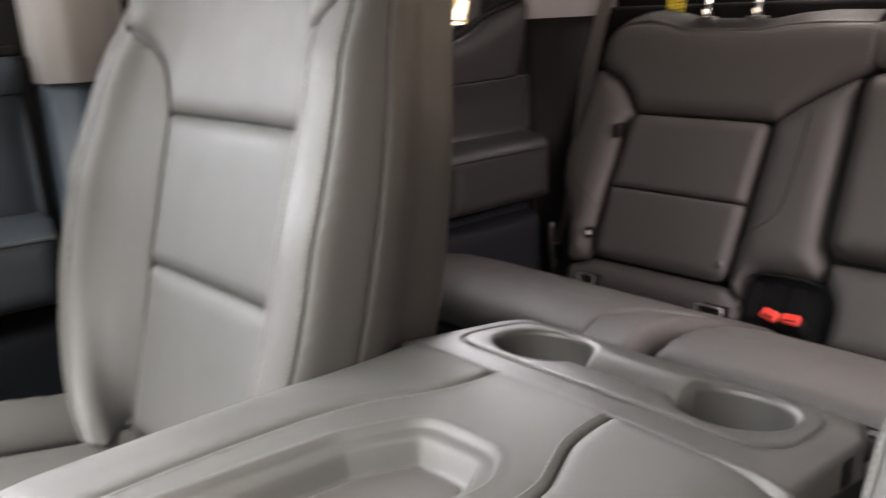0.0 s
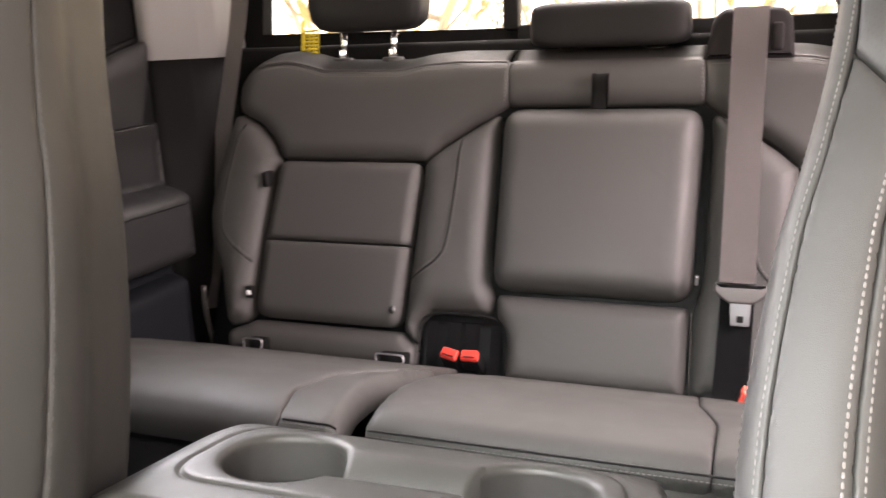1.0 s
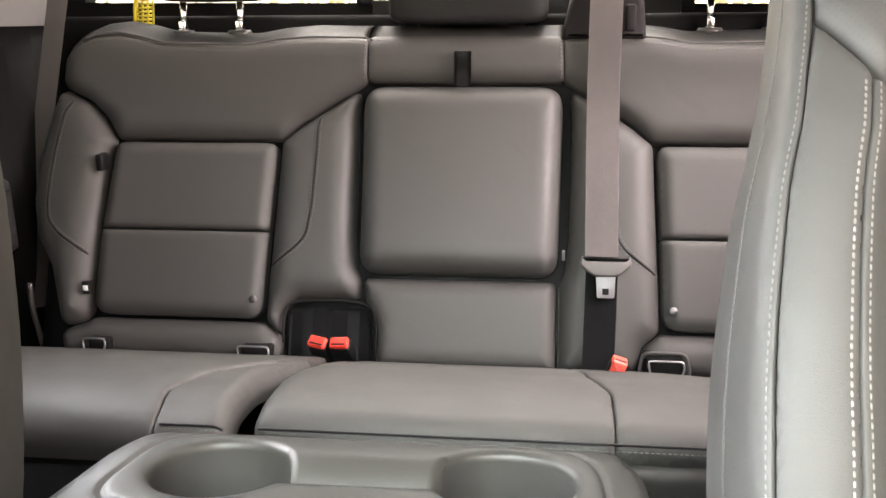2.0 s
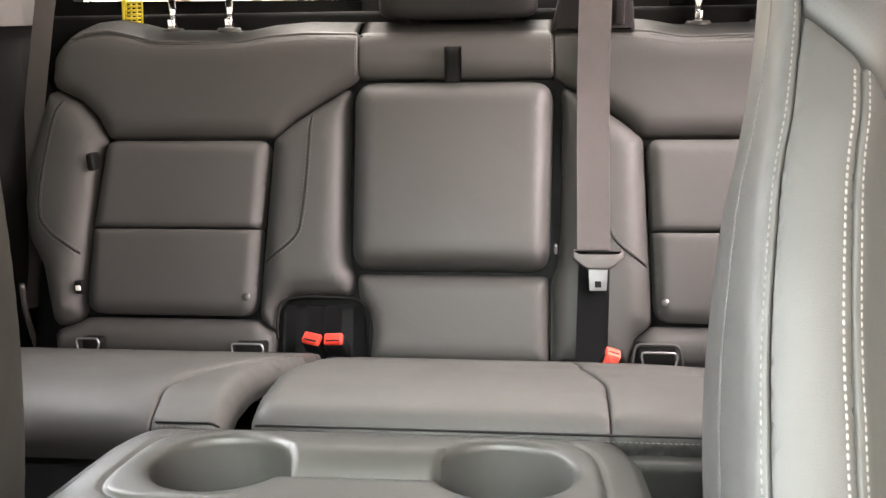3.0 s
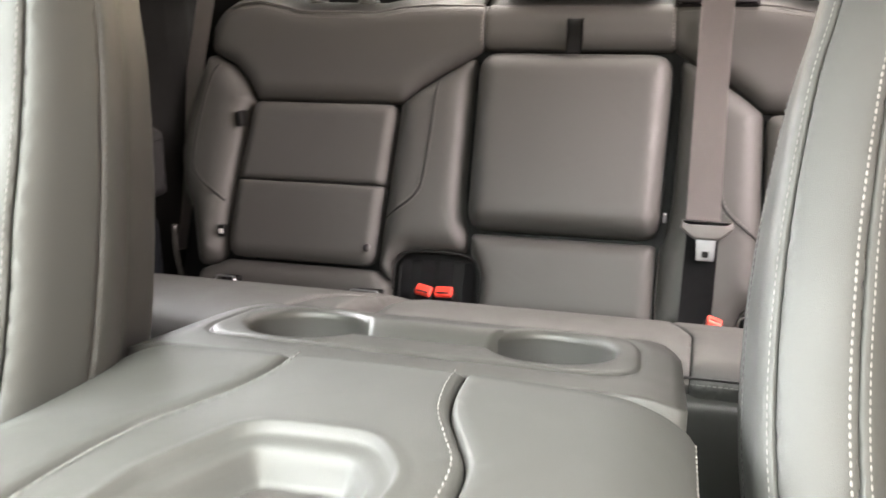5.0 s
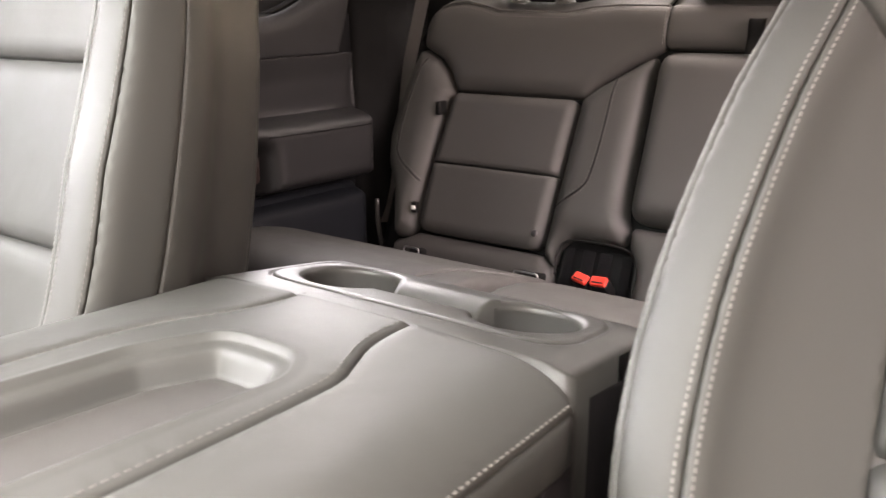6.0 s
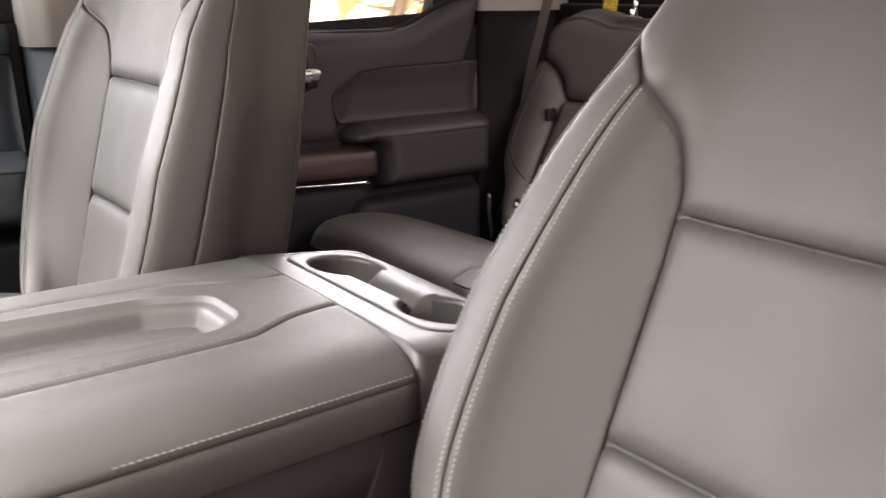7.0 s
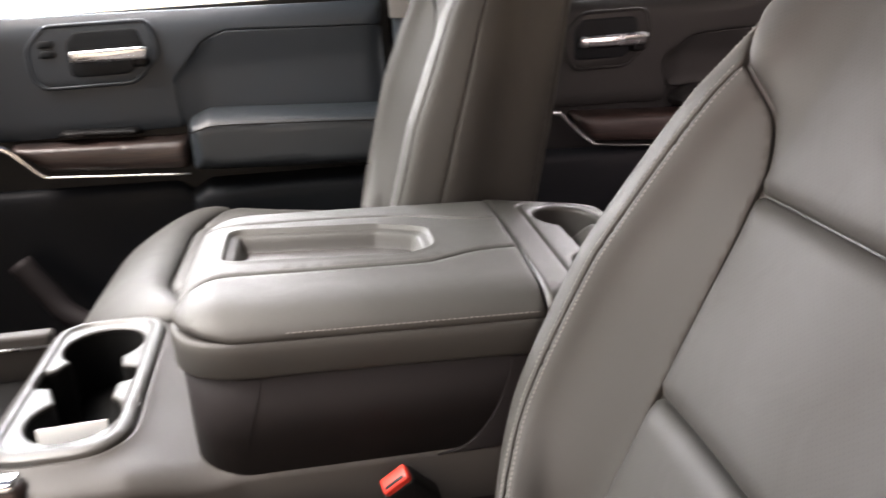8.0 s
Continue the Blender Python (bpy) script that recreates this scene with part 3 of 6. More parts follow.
def door_handle(door, y0, y1, z0, z1, buttons):
    """Recessed bezel with a horizontal bar handle, and lock buttons beside it."""
    wall = plane_x(-0.714, -1)
    ring = bezel_outline(y0, y1, z0, z1)
    part("bezel_rim", tube([(-0.712, a, b) for a, b in spaced(ring, 0.008, True)], 0.0035, 6, True), door_sky_lit if buttons else door_black, door)
    plate = part("bezel", pillow(ring, wall, 0.004, 0.008, 0.004, 0.012), door_sky_lit if buttons else door_black, door)
    h0 = y0 + (0.075 if buttons else 0.022)
    cup = rounded([(h0 - 0.008, z0 + 0.016), (y1 - 0.055, z0 + 0.016), (y1 - 0.02, z0 + 0.04), (y1 - 0.03, z1 - 0.012), (h0 + 0.01, z1 - 0.012), (h0 - 0.008, z1 - 0.03)], 0.012)
    part("cup", pillow(cup, plane_x(-0.7098, -1), 0.002, 0.006, 0.004, 0.012), door_low, door)
    zc = (z0 + z1) / 2
    bar = prism(rounded([(h0, zc - 0.010), (y1 - 0.02, zc - 0.012), (y1 - 0.012, zc + 0.006), (y1 - 0.022, zc + 0.011), (h0, zc + 0.010)], 0.006), -0.700, -0.684, "x", 0.005, 3)
    part("handle", bar, handle_chrome, door, "satin chrome pull handle")
    part("handle_arm", block((-0.709, y1 - 0.045, zc - 0.024), (-0.688, y1 - 0.018, zc + 0.004), 0.006), plastic_black, door)
    if buttons:
        for k in range(2):
            b = pillow(rounded([(y0 + 0.018, z0 + 0.052 + 0.017 * k), (y0 + 0.046, z0 + 0.052 + 0.017 * k), (y0 + 0.05, z0 + 0.065 + 0.017 * k), (y0 + 0.024, z0 + 0.065 + 0.017 * k)], 0.003), plane_x(-0.7095, -1), 0.003, 0.004, 0.003, 0.008)
            part("lock_button", b, door_low, plate)


def door_front():
    door = thing("door_1", (-0.75, -0.45, 0.0), "dark front passenger door trim with wood strip and chrome handle", "door", kind="structure")
    wall = plane_x(-0.737, -1)
    part("door_body", block((-0.763, -1.15, 0.06), (-0.738, 0.0, 0.80), 0.004), plastic_black, door)
    shoulder = rounded([(-1.14, 0.60), (-0.392, 0.602, 0.006), (-0.396, 0.690, 0.03), (-0.338, 0.752, 0.03), (-0.295, 0.768, 0.03), (-0.018, 0.758, 0.004), (-0.012, 0.800), (-0.3, 0.806), (-1.14, 0.822)], 0.012)
    form = swell(rounded([(-1.14, 0.585), (-0.010, 0.585), (-0.010, 0.800), (-0.3, 0.806), (-1.14, 0.822)], 0.012), 0.022, 0.045, 0.003)
    part("shoulder", pillow(shoulder, wall, 0.0014, 0.003, 0.004, 0.012, base=form), door_sky_lit, door)
    insert = rounded([(-0.3945, 0.690, 0.03), (-0.337, 0.7505, 0.03), (-0.2945, 0.7665, 0.03), (-0.018, 0.7565, 0.004), (-0.016, 0.60, 0.004), (-0.390, 0.602, 0.004)], 0.015)
    part("insert", pillow(insert, wall, 0.0012, 0.004, 0.004, 0.012, lambda u, v: -0.010 * np.clip((0.765 - v) / 0.06, 0, 1) * np.clip((u + 0.40) / 0.05, 0, 1), base=form), door_sky_lit, door)
    arm = rounded([(-0.385, 0.522, 0.012), (-0.018, 0.503, 0.01), (-0.016, 0.616, 0.012), (-0.34, 0.634, 0.015), (-0.385, 0.618, 0.025)], 0.015)
    rest = part("armrest", pillow(arm, wall, 0.085, 0.027, 0.004, 0.009), door_leather, door, "padded black vinyl armrest")
    seam = [(-0.372, 0.602), (-0.34, 0.611), (-0.3, 0.611), (-0.02, 0.596)]
    part("seam_cord", tube(raised(wall, *np.array(spaced(seam, 0.01)).T, 0.0850), 0.0015, 6), black_rubber, rest)
    part("seam_stitching", stitches(wall, np.array(spaced(seam[1:], 0.01)) + (0, 0.004), 0.0845, pitch=0.006, length=0.0042, width=0.0011), thread_dark, rest, kind="stuff")
    strip = rounded([(-0.70, 0.598, 0.004), (-0.386, 0.586, 0.003), (-0.386, 0.530, 0.003), (-0.625, 0.545, 0.02)], 0.004)
    part("wood_strip", pillow(strip, wall, 0.060, 0.008, 0.004, 0.012), wood, door, "dark walnut trim strip")
    line = smooth_line([(-0.71, 0.602), (-0.685, 0.590), (-0.64, 0.545), (-0.60, 0.5385), (-0.386, 0.524)], 8)
    part("chrome_line", tube(raised(wall, *line.T, 0.060), np.interp(np.arange(len(line)), [0, 6, 12, len(line)], [0.0075, 0.0065, 0.0032, 0.0026]), 8), chrome, door, "thin chrome edge line")
    pod = rounded([(-0.625, 0.600), (-0.46, 0.594), (-0.47, 0.612), (-0.60, 0.618)], 0.008)
    pod_ob = part("switch_pod", pillow(pod, wall, 0.040, 0.012, 0.004, 0.012), plastic_black, door)
    part("window_switch", block((-0.700, -0.585, 0.604), (-0.690, -0.560, 0.612), 0.002), plastic_low, pod_ob)
    lower = rounded([(-1.14, 0.10), (-0.02, 0.10), (-0.02, 0.47), (-0.38, 0.47), (-0.42, 0.50), (-1.14, 0.52)], 0.02)
    part("lower_panel", pillow(lower, wall, 0.020, 0.02, 0.004, 0.02), door_low, door)
    pocket = rounded([(-0.40, 0.20), (-0.02, 0.20), (-0.018, 0.495), (-0.36, 0.500), (-0.40, 0.48)], 0.02)
    part("map_pocket", pillow(pocket, wall, 0.060, 0.018, 0.004, 0.016), door_low, door)
    door_handle(door, -0.632, -0.412, 0.690, 0.795, True)
    g = part("window_pane", block((-0.785, -1.0, 0.79), (-0.781, -0.03, 1.22), 0), glass, door)
    g.visible_shadow = False
    part("window_seal", block((-0.766, -1.14, 0.80), (-0.745, -0.01, 0.812), 0.003), black_rubber, door)


def door_rear():
    door = thing("door_2", (-0.75, 0.5, 0.0), "dark rear passenger door trim with wood strip and chrome handle", "door", kind="structure")
    wall = plane_x(-0.737, -1)
    part("door_body", block((-0.763, 0.105, 0.06), (-0.738, 0.893, 0.772), 0.004), plastic_black, door)
    sill = smooth_line([(0.11, 0.772), (0.45, 0.770), (0.64, 0.766), (0.72, 0.778), (0.80, 0.812), (0.89, 0.835)], 4)
    shoulder = [tuple(p) for p in sill] + rounded([(0.89, 0.702, 0.004), (0.66, 0.700, 0.03), (0.585, 0.696, 0.04), (0.515, 0.655, 0.03), (0.527, 0.60, 0.02), (0.522, 0.572, 0.004), (0.11, 0.580, 0.004)], 0.004)
    form = swell([tuple(p) for p in sill] + [(0.895, 0.56), (0.105, 0.56)], 0.018, 0.035, 0.003)
    part("shoulder", pillow(shoulder[::-1], wall, 0.0014, 0.003, 0.004, 0.012, base=form), door_black, door)
    insert = rounded([(0.517, 0.655, 0.03), (0.586, 0.6945, 0.04), (0.66, 0.6985, 0.03), (0.889, 0.7005, 0.004), (0.889, 0.595, 0.004), (0.529, 0.60, 0.02)], 0.02)
    part("insert", pillow(insert, wall, 0.0012, 0.004, 0.004, 0.012, lambda u, v: -0.008 * np.clip((0.70 - v) / 0.04, 0, 1) * np.clip((u - 0.515) / 0.04, 0, 1), base=form), door_black, door)
    arm = rounded([(0.605, 0.468, 0.015), (0.884, 0.462, 0.012), (0.886, 0.598, 0.018), (0.575, 0.602, 0.02), (0.535, 0.580, 0.02), (0.545, 0.560, 0.01), (0.602, 0.556, 0.02)], 0.015)
    rest = part("armrest", pillow(arm, wall, 0.075, 0.028, 0.004, 0.009), door_black, door, "padded black vinyl armrest")
    seam = [(0.60, 0.576), (0.7, 0.574), (0.858, 0.5712)]
    part("seam_cord", tube(raised(wall, *np.array(spaced(seam, 0.02)).T, 0.0750), 0.0014, 6), black_rubber, rest)
    strip = rounded([(0.33, 0.566, 0.004), (0.600, 0.552, 0.01), (0.600, 0.492, 0.01), (0.37, 0.508, 0.02)], 0.004)
    part("wood_strip", pillow(strip, wall, 0.055, 0.008, 0.004, 0.012), wood, door, "dark walnut trim strip")
    line = smooth_line([(0.290, 0.574), (0.308, 0.566), (0.36, 0.515), (0.40, 0.503), (0.585, 0.487)], 8)
    part("chrome_line", tube(raised(wall, *line.T, 0.055), np.interp(np.arange(len(line)), [0, 6, 12, len(line)], [0.0075, 0.006, 0.0028, 0.0022]), 8), chrome, door, "thin chrome edge line")
    lower = rounded([(0.11, 0.10), (0.885, 0.10), (0.885, 0.452), (0.60, 0.46), (0.585, 0.48), (0.11, 0.50)], 0.02)
    part("lower_panel", pillow(lower, wall, 0.022, 0.025, 0.004, 0.02), door_low, door)
    pocket = rounded([(0.545, 0.12), (0.88, 0.12), (0.88, 0.445), (0.56, 0.452), (0.545, 0.43)], 0.02)
    part("map_pocket", pillow(pocket, wall, 0.050, 0.02, 0.004, 0.016), door_low, door)
    door_handle(door, 0.325, 0.492, 0.648, 0.750, False)
    g = part("window_pane", block((-0.785, 0.15, 0.76), (-0.781, 0.90, 1.22), 0), glass, door)
    g.visible_shadow = False
    pts = raised(plane_x(-0.758, -1), *sill.T, 0.0)
    part("window_seal", tube(pts, 0.006, 6), black_rubber, door)


door_front()
door_rear()


# ---- rear bench ----
BACK_Z = [0.28, 0.33, 0.45, 0.624, 0.70, 0.76, 0.84]
BACK_Y = [0.83, 0.85, 0.897, 0.972, 0.998, 1.008, 1.018]
TOP_X = [-0.68, -0.64, -0.612, -0.579, -0.541, -0.505, -0.468, -0.332, -0.287, -0.233, -0.145, 0.0]
TOP_Z = [0.70, 0.752, 0.777, 0.790, 0.794, 0.787, 0.777, 0.774, 0.782, 0.786, 0.784, 0.784]
_bz = smooth_line(list(zip(BACK_Z, BACK_Y)), 12)


def rear_back(u, v):
    u, v = np.asarray(u, float), np.asarray(v, float)
    y = np.interp(v, _bz[:, 0], _bz[:, 1]) + 0.9 * np.clip(np.abs(u) - 0.595, 0, 1) ** 1.6
    return np.stack([u, y, v], -1)


def back_top(x):
    return np.interp(-np.abs(x), TOP_X, TOP_Z)


def mirror(pts):
    return [(-p[0],) + tuple(p[1:]) for p in pts][::-1]


def rear_bench_back():
    seat = thing("rear_bench_backrest", (0, 1.0, 0.32), "grey leather rear bench backrest with fold-down centre armrest", "seat back")
    # padded core behind the panels
    xs, zs = np.linspace(-0.655, 0.655, 80), np.linspace(0.29, 0.765, 40)
    core = sheet(lambda u, v: rear_back(u, np.minimum(v, back_top(u) - 0.012)), xs, zs, -0.009, 0.05)
    part("core", core, plastic_black, seat)

    def panel(name, pts, mat=leather, h=0.02, r=0.028, rad=0.012, label="", crown=None, step=0.012):
        return part(name, pillow(rounded(pts, rad), rear_back, h, r, 0.010, step, crown), mat, seat, label)

    upper = [(-0.640, 0.706, 0.01), (-0.634, 0.750, 0.02), (-0.615, 0.775), (-0.579, 0.789), (-0.541, 0.793), (-0.505, 0.786), (-0.468, 0.776), (-0.40, 0.7745), (-0.332, 0.774), (-0.287, 0.782),
             (-0.233, 0.785), (-0.1455, 0.782, 0.004), (-0.1475, 0.714, 0.006), (-0.203, 0.682, 0.05), (-0.250, 0.652, 0.03), (-0.277, 0.6285, 0.004), (-0.543, 0.6285, 0.004), (-0.563, 0.660, 0.03), (-0.592, 0.687, 0.03)]
    left = [(-0.640, 0.703, 0.006), (-0.593, 0.683, 0.03), (-0.564, 0.656, 0.03), (-0.546, 0.626, 0.02), (-0.554, 0.609, 0.02), (-0.559, 0.500), (-0.563, 0.399, 0.02), (-0.563, 0.376, 0.01), (-0.575, 0.365, 0.01),
            (-0.608, 0.356, 0.012), (-0.620, 0.398, 0.03), (-0.632, 0.440, 0.03), (-0.662, 0.480, 0.04), (-0.676, 0.530, 0.05), (-0.674, 0.588, 0.05), (-0.656, 0.665, 0.05)]
    band = [(-0.556, 0.3715, 0.01), (-0.290, 0.3715, 0.01), (-0.264, 0.352, 0.008), (-0.262, 0.318), (-0.603, 0.318), (-0.609, 0.352, 0.01), (-0.572, 0.364, 0.008)]
    ins = [(-0.543, 0.6245, 0.018), (-0.283, 0.6245, 0.018), (-0.289, 0.4975, 0.1), (-0.293, 0.376, 0.026), (-0.558, 0.376, 0.026), (-0.555, 0.4975, 0.1)]
    ins1 = [(-0.543, 0.6245, 0.018), (-0.283, 0.6245, 0.018), (-0.289, 0.4976, 0.001), (-0.555, 0.4976, 0.001)]
    ins2 = [(-0.555, 0.4973, 0.001), (-0.289, 0.4973, 0.001), (-0.293, 0.376, 0.026), (-0.558, 0.376, 0.026)]
    right = [(-0.279, 0.626, 0.006), (-0.250, 0.649, 0.03), (-0.204, 0.678, 0.04), (-0.156, 0.706, 0.012), (-0.161, 0.663, 0.03), (-0.159, 0.500), (-0.154, 0.452, 0.03), (-0.147, 0.436, 0.004), (-0.147, 0.407, 0.008),
             (-0.243, 0.405, 0.016), (-0.262, 0.386, 0.016), (-0.2635, 0.353, 0.006), (-0.289, 0.374, 0.012), (-0.284, 0.495)]
    right_plain = [(-0.279, 0.626, 0.006), (-0.250, 0.649, 0.03), (-0.204, 0.678, 0.04), (-0.156, 0.706, 0.012), (-0.161, 0.663, 0.03), (-0.159, 0.500), (-0.154, 0.452, 0.03), (-0.147, 0.436, 0.004), (-0.145, 0.318, 0.004),
                   (-0.258, 0.318, 0.004), (-0.2635, 0.353, 0.006), (-0.289, 0.374, 0.012), (-0.284, 0.495)]
    crest = [(-0.640, 0.706, 0.01), (-0.634, 0.750, 0.02), (-0.615, 0.775), (-0.579, 0.789), (-0.541, 0.793), (-0.505, 0.786), (-0.468, 0.776), (-0.40, 0.7745), (-0.332, 0.774), (-0.287, 0.782), (-0.233, 0.785)]
    under = [(-0.145, 0.712, 0.006), (-0.203, 0.682, 0.05), (-0.250, 0.652, 0.03), (-0.277, 0.6285, 0.004), (-0.543, 0.6285, 0.004), (-0.563, 0.660, 0.03), (-0.592, 0.687, 0.03)]
    top_form = swell(rounded(crest + mirror(crest) + mirror(under) + under, 0.012), 0.018, 0.024, 0.004)
    for sgn in (-1, 1):
        m = (lambda p: p) if sgn < 0 else mirror
        part("upper_panel", pillow(rounded(m(upper), 0.012), rear_back, 0.004, 0.005, 0.010, 0.012, base=top_form), leather, seat)
        panel("outer_bolster", m(left), h=0.030, r=0.036)
        panel("lower_band", m(band), h=0.020, r=0.022)
        whole = np.array(spaced(rounded(m(ins), 0.012), 0.006, True))
        for half in (ins1, ins2):
            panel("insert_piece", m(half), perf, h=0.021, r=0.0034, label="perforated leather insert", step=0.0065, crown=lambda u, v, ring=whole: puff(edge_distance(np.stack([u, v], 1), ring), 0.021, 0.019) - 0.021)
        panel("inner_bolster", m(right if sgn < 0 else right_plain), h=0.027, r=0.034)
        # piping along the wavy top edge and the curved stitch lines
        xx = np.linspace(-0.60, -0.15, 60) * (1 if sgn < 0 else -1)
        edge = np.stack([xx, back_top(xx) - 0.003], 1)
        part("top_piping", tube(raised(rear_back, edge[:, 0], edge[:, 1], 0.006), 0.0028, 6), leather_piece, seat)
        part("top_stitching", stitches(rear_back, edge - (0, 0.010), lambda q: top_form(q[:, 0], q[:, 1]) + 0.0043), thread_dark, seat, kind="stuff")
        for line, dd in (([(-0.611, 0.691), (-0.628, 0.60), (-0.631, 0.522), (-0.616, 0.493), (-0.569, 0.460)], 0.030), ([(-0.217, 0.667), (-0.219, 0.588), (-0.224, 0.516), (-0.236, 0.483), (-0.285, 0.447)], 0.028)):
            ln = smooth_line(m(line), 10)
            ring = np.array(spaced(rounded(m(left if abs(ln[0][0]) > 0.4 else (right if sgn < 0 else right_plain)), 0.012), 0.008, True))
            hh, rr = (0.030, 0.036) if abs(ln[0][0]) > 0.4 else (0.027, 0.034)
            ok = inside(ln, ring) & (edge_distance(ln, ring) > 0.004)
            ln = ln[ok]
            depth = lambda q, ring=ring, hh=hh, rr=rr: puff(edge_distance(q, ring), hh, rr) + 0.0007
            part("seam_cord", tube(raised(rear_back, ln[:, 0], ln[:, 1], depth(ln) - 0.0001), 0.0014, 6), leather_near_black, seat)
            part("seam_stitching", stitches(rear_back, ln, depth, spread=0.0036), thread, seat, kind="stuff")
            part("seam_stitching", stitches(rear_back, ln, depth, spread=-0.0036), thread, seat, kind="stuff")
        snap = raised(rear_back, np.array([0.305 * sgn]), np.array([0.403]), 0.0225)[0]
        sn = bmesh.new()
        bmesh.ops.create_uvsphere(sn, u_segments=16, v_segments=8, radius=0.0062, matrix=Matrix.Translation(snap) @ pose(0, 0, 0, -23) @ Matrix.Diagonal((1, 0.38, 1, 1)))
        part("snap_button", sn, snap_metal, seat, "satin metal snap button")
        loop_at = raised(rear_back, np.array([0.557 * sgn]), np.array([0.592]), 0.020)[0]
        part("pull_tab", moved(block((-0.0055, -0.014, -0.013), (0.0055, 0.010, 0.013), 0.003), Matrix.Translation(loop_at)), black_rubber, seat, "black pull tab of the storage pocket")
        tag_at = raised(rear_back, np.array([0.563 * sgn]), np.array([0.414]), 0.022)[0]
        flag = part("side_tag", moved(block((-0.006, -0.006, -0.010), (0.006, 0.002, 0.010), 0.001), Matrix.Translation(tag_at)), black_rubber, seat, "small black side tag")
        part("tag_mark", moved(block((-0.004, -0.0085, -0.004), (0.004, -0.0062, 0.004), 0.001), Matrix.Translation(tag_at)), paper, flag)
        # top roll behind the wavy edge
        def roll(u, v):
            u = np.asarray(u, float)
            y0 = np.interp(back_top(u), _bz[:, 0], _bz[:, 1])
            return np.stack([u, y0 + v, back_top(u) - 0.006 + 0.020 * np.sin(np.clip((v + 0.012) / 0.062, 0, 1.3) * 1.57) + 0 * u], -1)
        xs = np.linspace(-0.615, -0.148, 50) if sgn < 0 else np.linspace(0.148, 0.615, 50)
        part("top_roll", sheet(roll, xs, np.linspace(-0.012, 0.075, 12), 0.0, 0.02), leather, seat)
    # centre: headrest base, fold-down armrest, lower panel
    ctop = [(-0.1452, 0.783, 0.003), (0.1452, 0.783, 0.003), (0.1472, 0.713, 0.006), (-0.1472, 0.713, 0.006)]
    part("centre_top_panel", pillow(rounded(ctop, 0.006), rear_back, 0.004, 0.005, 0.010, 0.012, base=top_form), leather, seat)
    def croll(u, v):
        return np.stack([u, 1.010 + v, 0.778 + 0.020 * np.sin(np.clip((v + 0.012) / 0.062, 0, 1.3) * 1.57) + 0 * u], -1)
    part("centre_top_roll", sheet(croll, np.linspace(-0.143, 0.148, 24), np.linspace(-0.012, 0.075, 12), 0.0, 0.02), leather, seat)
    fold = [(-0.154, 0.709, 0.034), (0.148, 0.709, 0.034), (0.143, 0.443, 0.030), (-0.150, 0.443, 0.030)]
    panel("fold_down_armrest", fold, h=0.036, r=0.026, label="folded-up grey leather centre armrest", crown=lambda u, v: 0.006 * np.cos(u * 9))
    clow = [(-0.142, 0.437, 0.006), (0.141, 0.437, 0.006), (0.142, 0.316, 0.004), (-0.120, 0.316, 0.004), (-0.120, 0.375, 0.02), (-0.139, 0.406, 0.01)]
    panel("centre_lower_panel", clow, h=0.024, r=0.02)
    part("seam_stitching", stitches(rear_back, [(0.139, 0.43), (0.140, 0.33)], 0.012, spread=0.006), thread_dark, seat, kind="stuff")
    part("seam_stitching", stitches(rear_back, [(-0.150, 0.778), (-0.152, 0.718)], lambda q: top_form(q[:, 0], q[:, 1]) + 0.0043), thread_pale, seat, kind="stuff")
    part("seam_stitching", stitches(rear_back, [(0.141, 0.778), (0.143, 0.718)], lambda q: top_form(q[:, 0], q[:, 1]) + 0.0043), thread_pale, seat, kind="stuff")
    # pull strap of the armrest
    pts = [raised(rear_back, np.array([-0.002]), np.array([z]), d)[0] for z, d in ((0.704, 0.036), (0.712, 0.034), (0.730, 0.031), (0.750, 0.034), (0.758, 0.031), (0.760, 0.024))]
    st = bmesh.new()
    line = smooth_line(pts, 5)
    rows = []
    for p in line:
        rows.append([st.verts.new((p[0] + dx, p[1], p[2])) for dx in (-0.0125, -0.006, 0.006, 0.0125)])
    for a, b in zip(rows, rows[1:]):
        for j in range(3):
            st.faces.new([a[j], a[j + 1], b[j + 1], b[j]])
    bmesh.ops.solidify(st, geom=st.faces[:], thickness=0.002)
    part("pull_strap", st, black_rubber, seat, "black pull strap of the armrest")
    for sgn in (-1, 1):
        part("side_bracket", tube(smooth_line([(0.655 * sgn, 0.860, 0.425), (0.660 * sgn, 0.866, 0.38), (0.661 * sgn, 0.880, 0.31), (0.661 * sgn, 0.884, 0.27)], 4), 0.0042, 8), plastic, seat, "grey bracket at the side of the backrest")
    part("hinge_pin", block((0.1475, 0.868, 0.478), (0.152, 0.878, 0.492), 0.002), satin, seat)
    return seat


rear_bench_back()


def soft_box(lo, hi, power=4.0, n=14):
    """A rounded cushion block (superellipsoid)."""
    bm = bmesh.new()
    bmesh.ops.create_cube(bm, size=2.0)
    bmesh.ops.subdivide_edges(bm, edges=bm.edges[:], cuts=n, use_grid_fill=True)
    lo, hi = np.array(lo), np.array(hi)
    for v in bm.verts:
        c = np.array(v.co)
        k = (np.abs(c) ** power).sum() ** (-1 / power)
        v.co = (lo + hi) / 2 + c * k * (hi - lo) / 2
    return bm


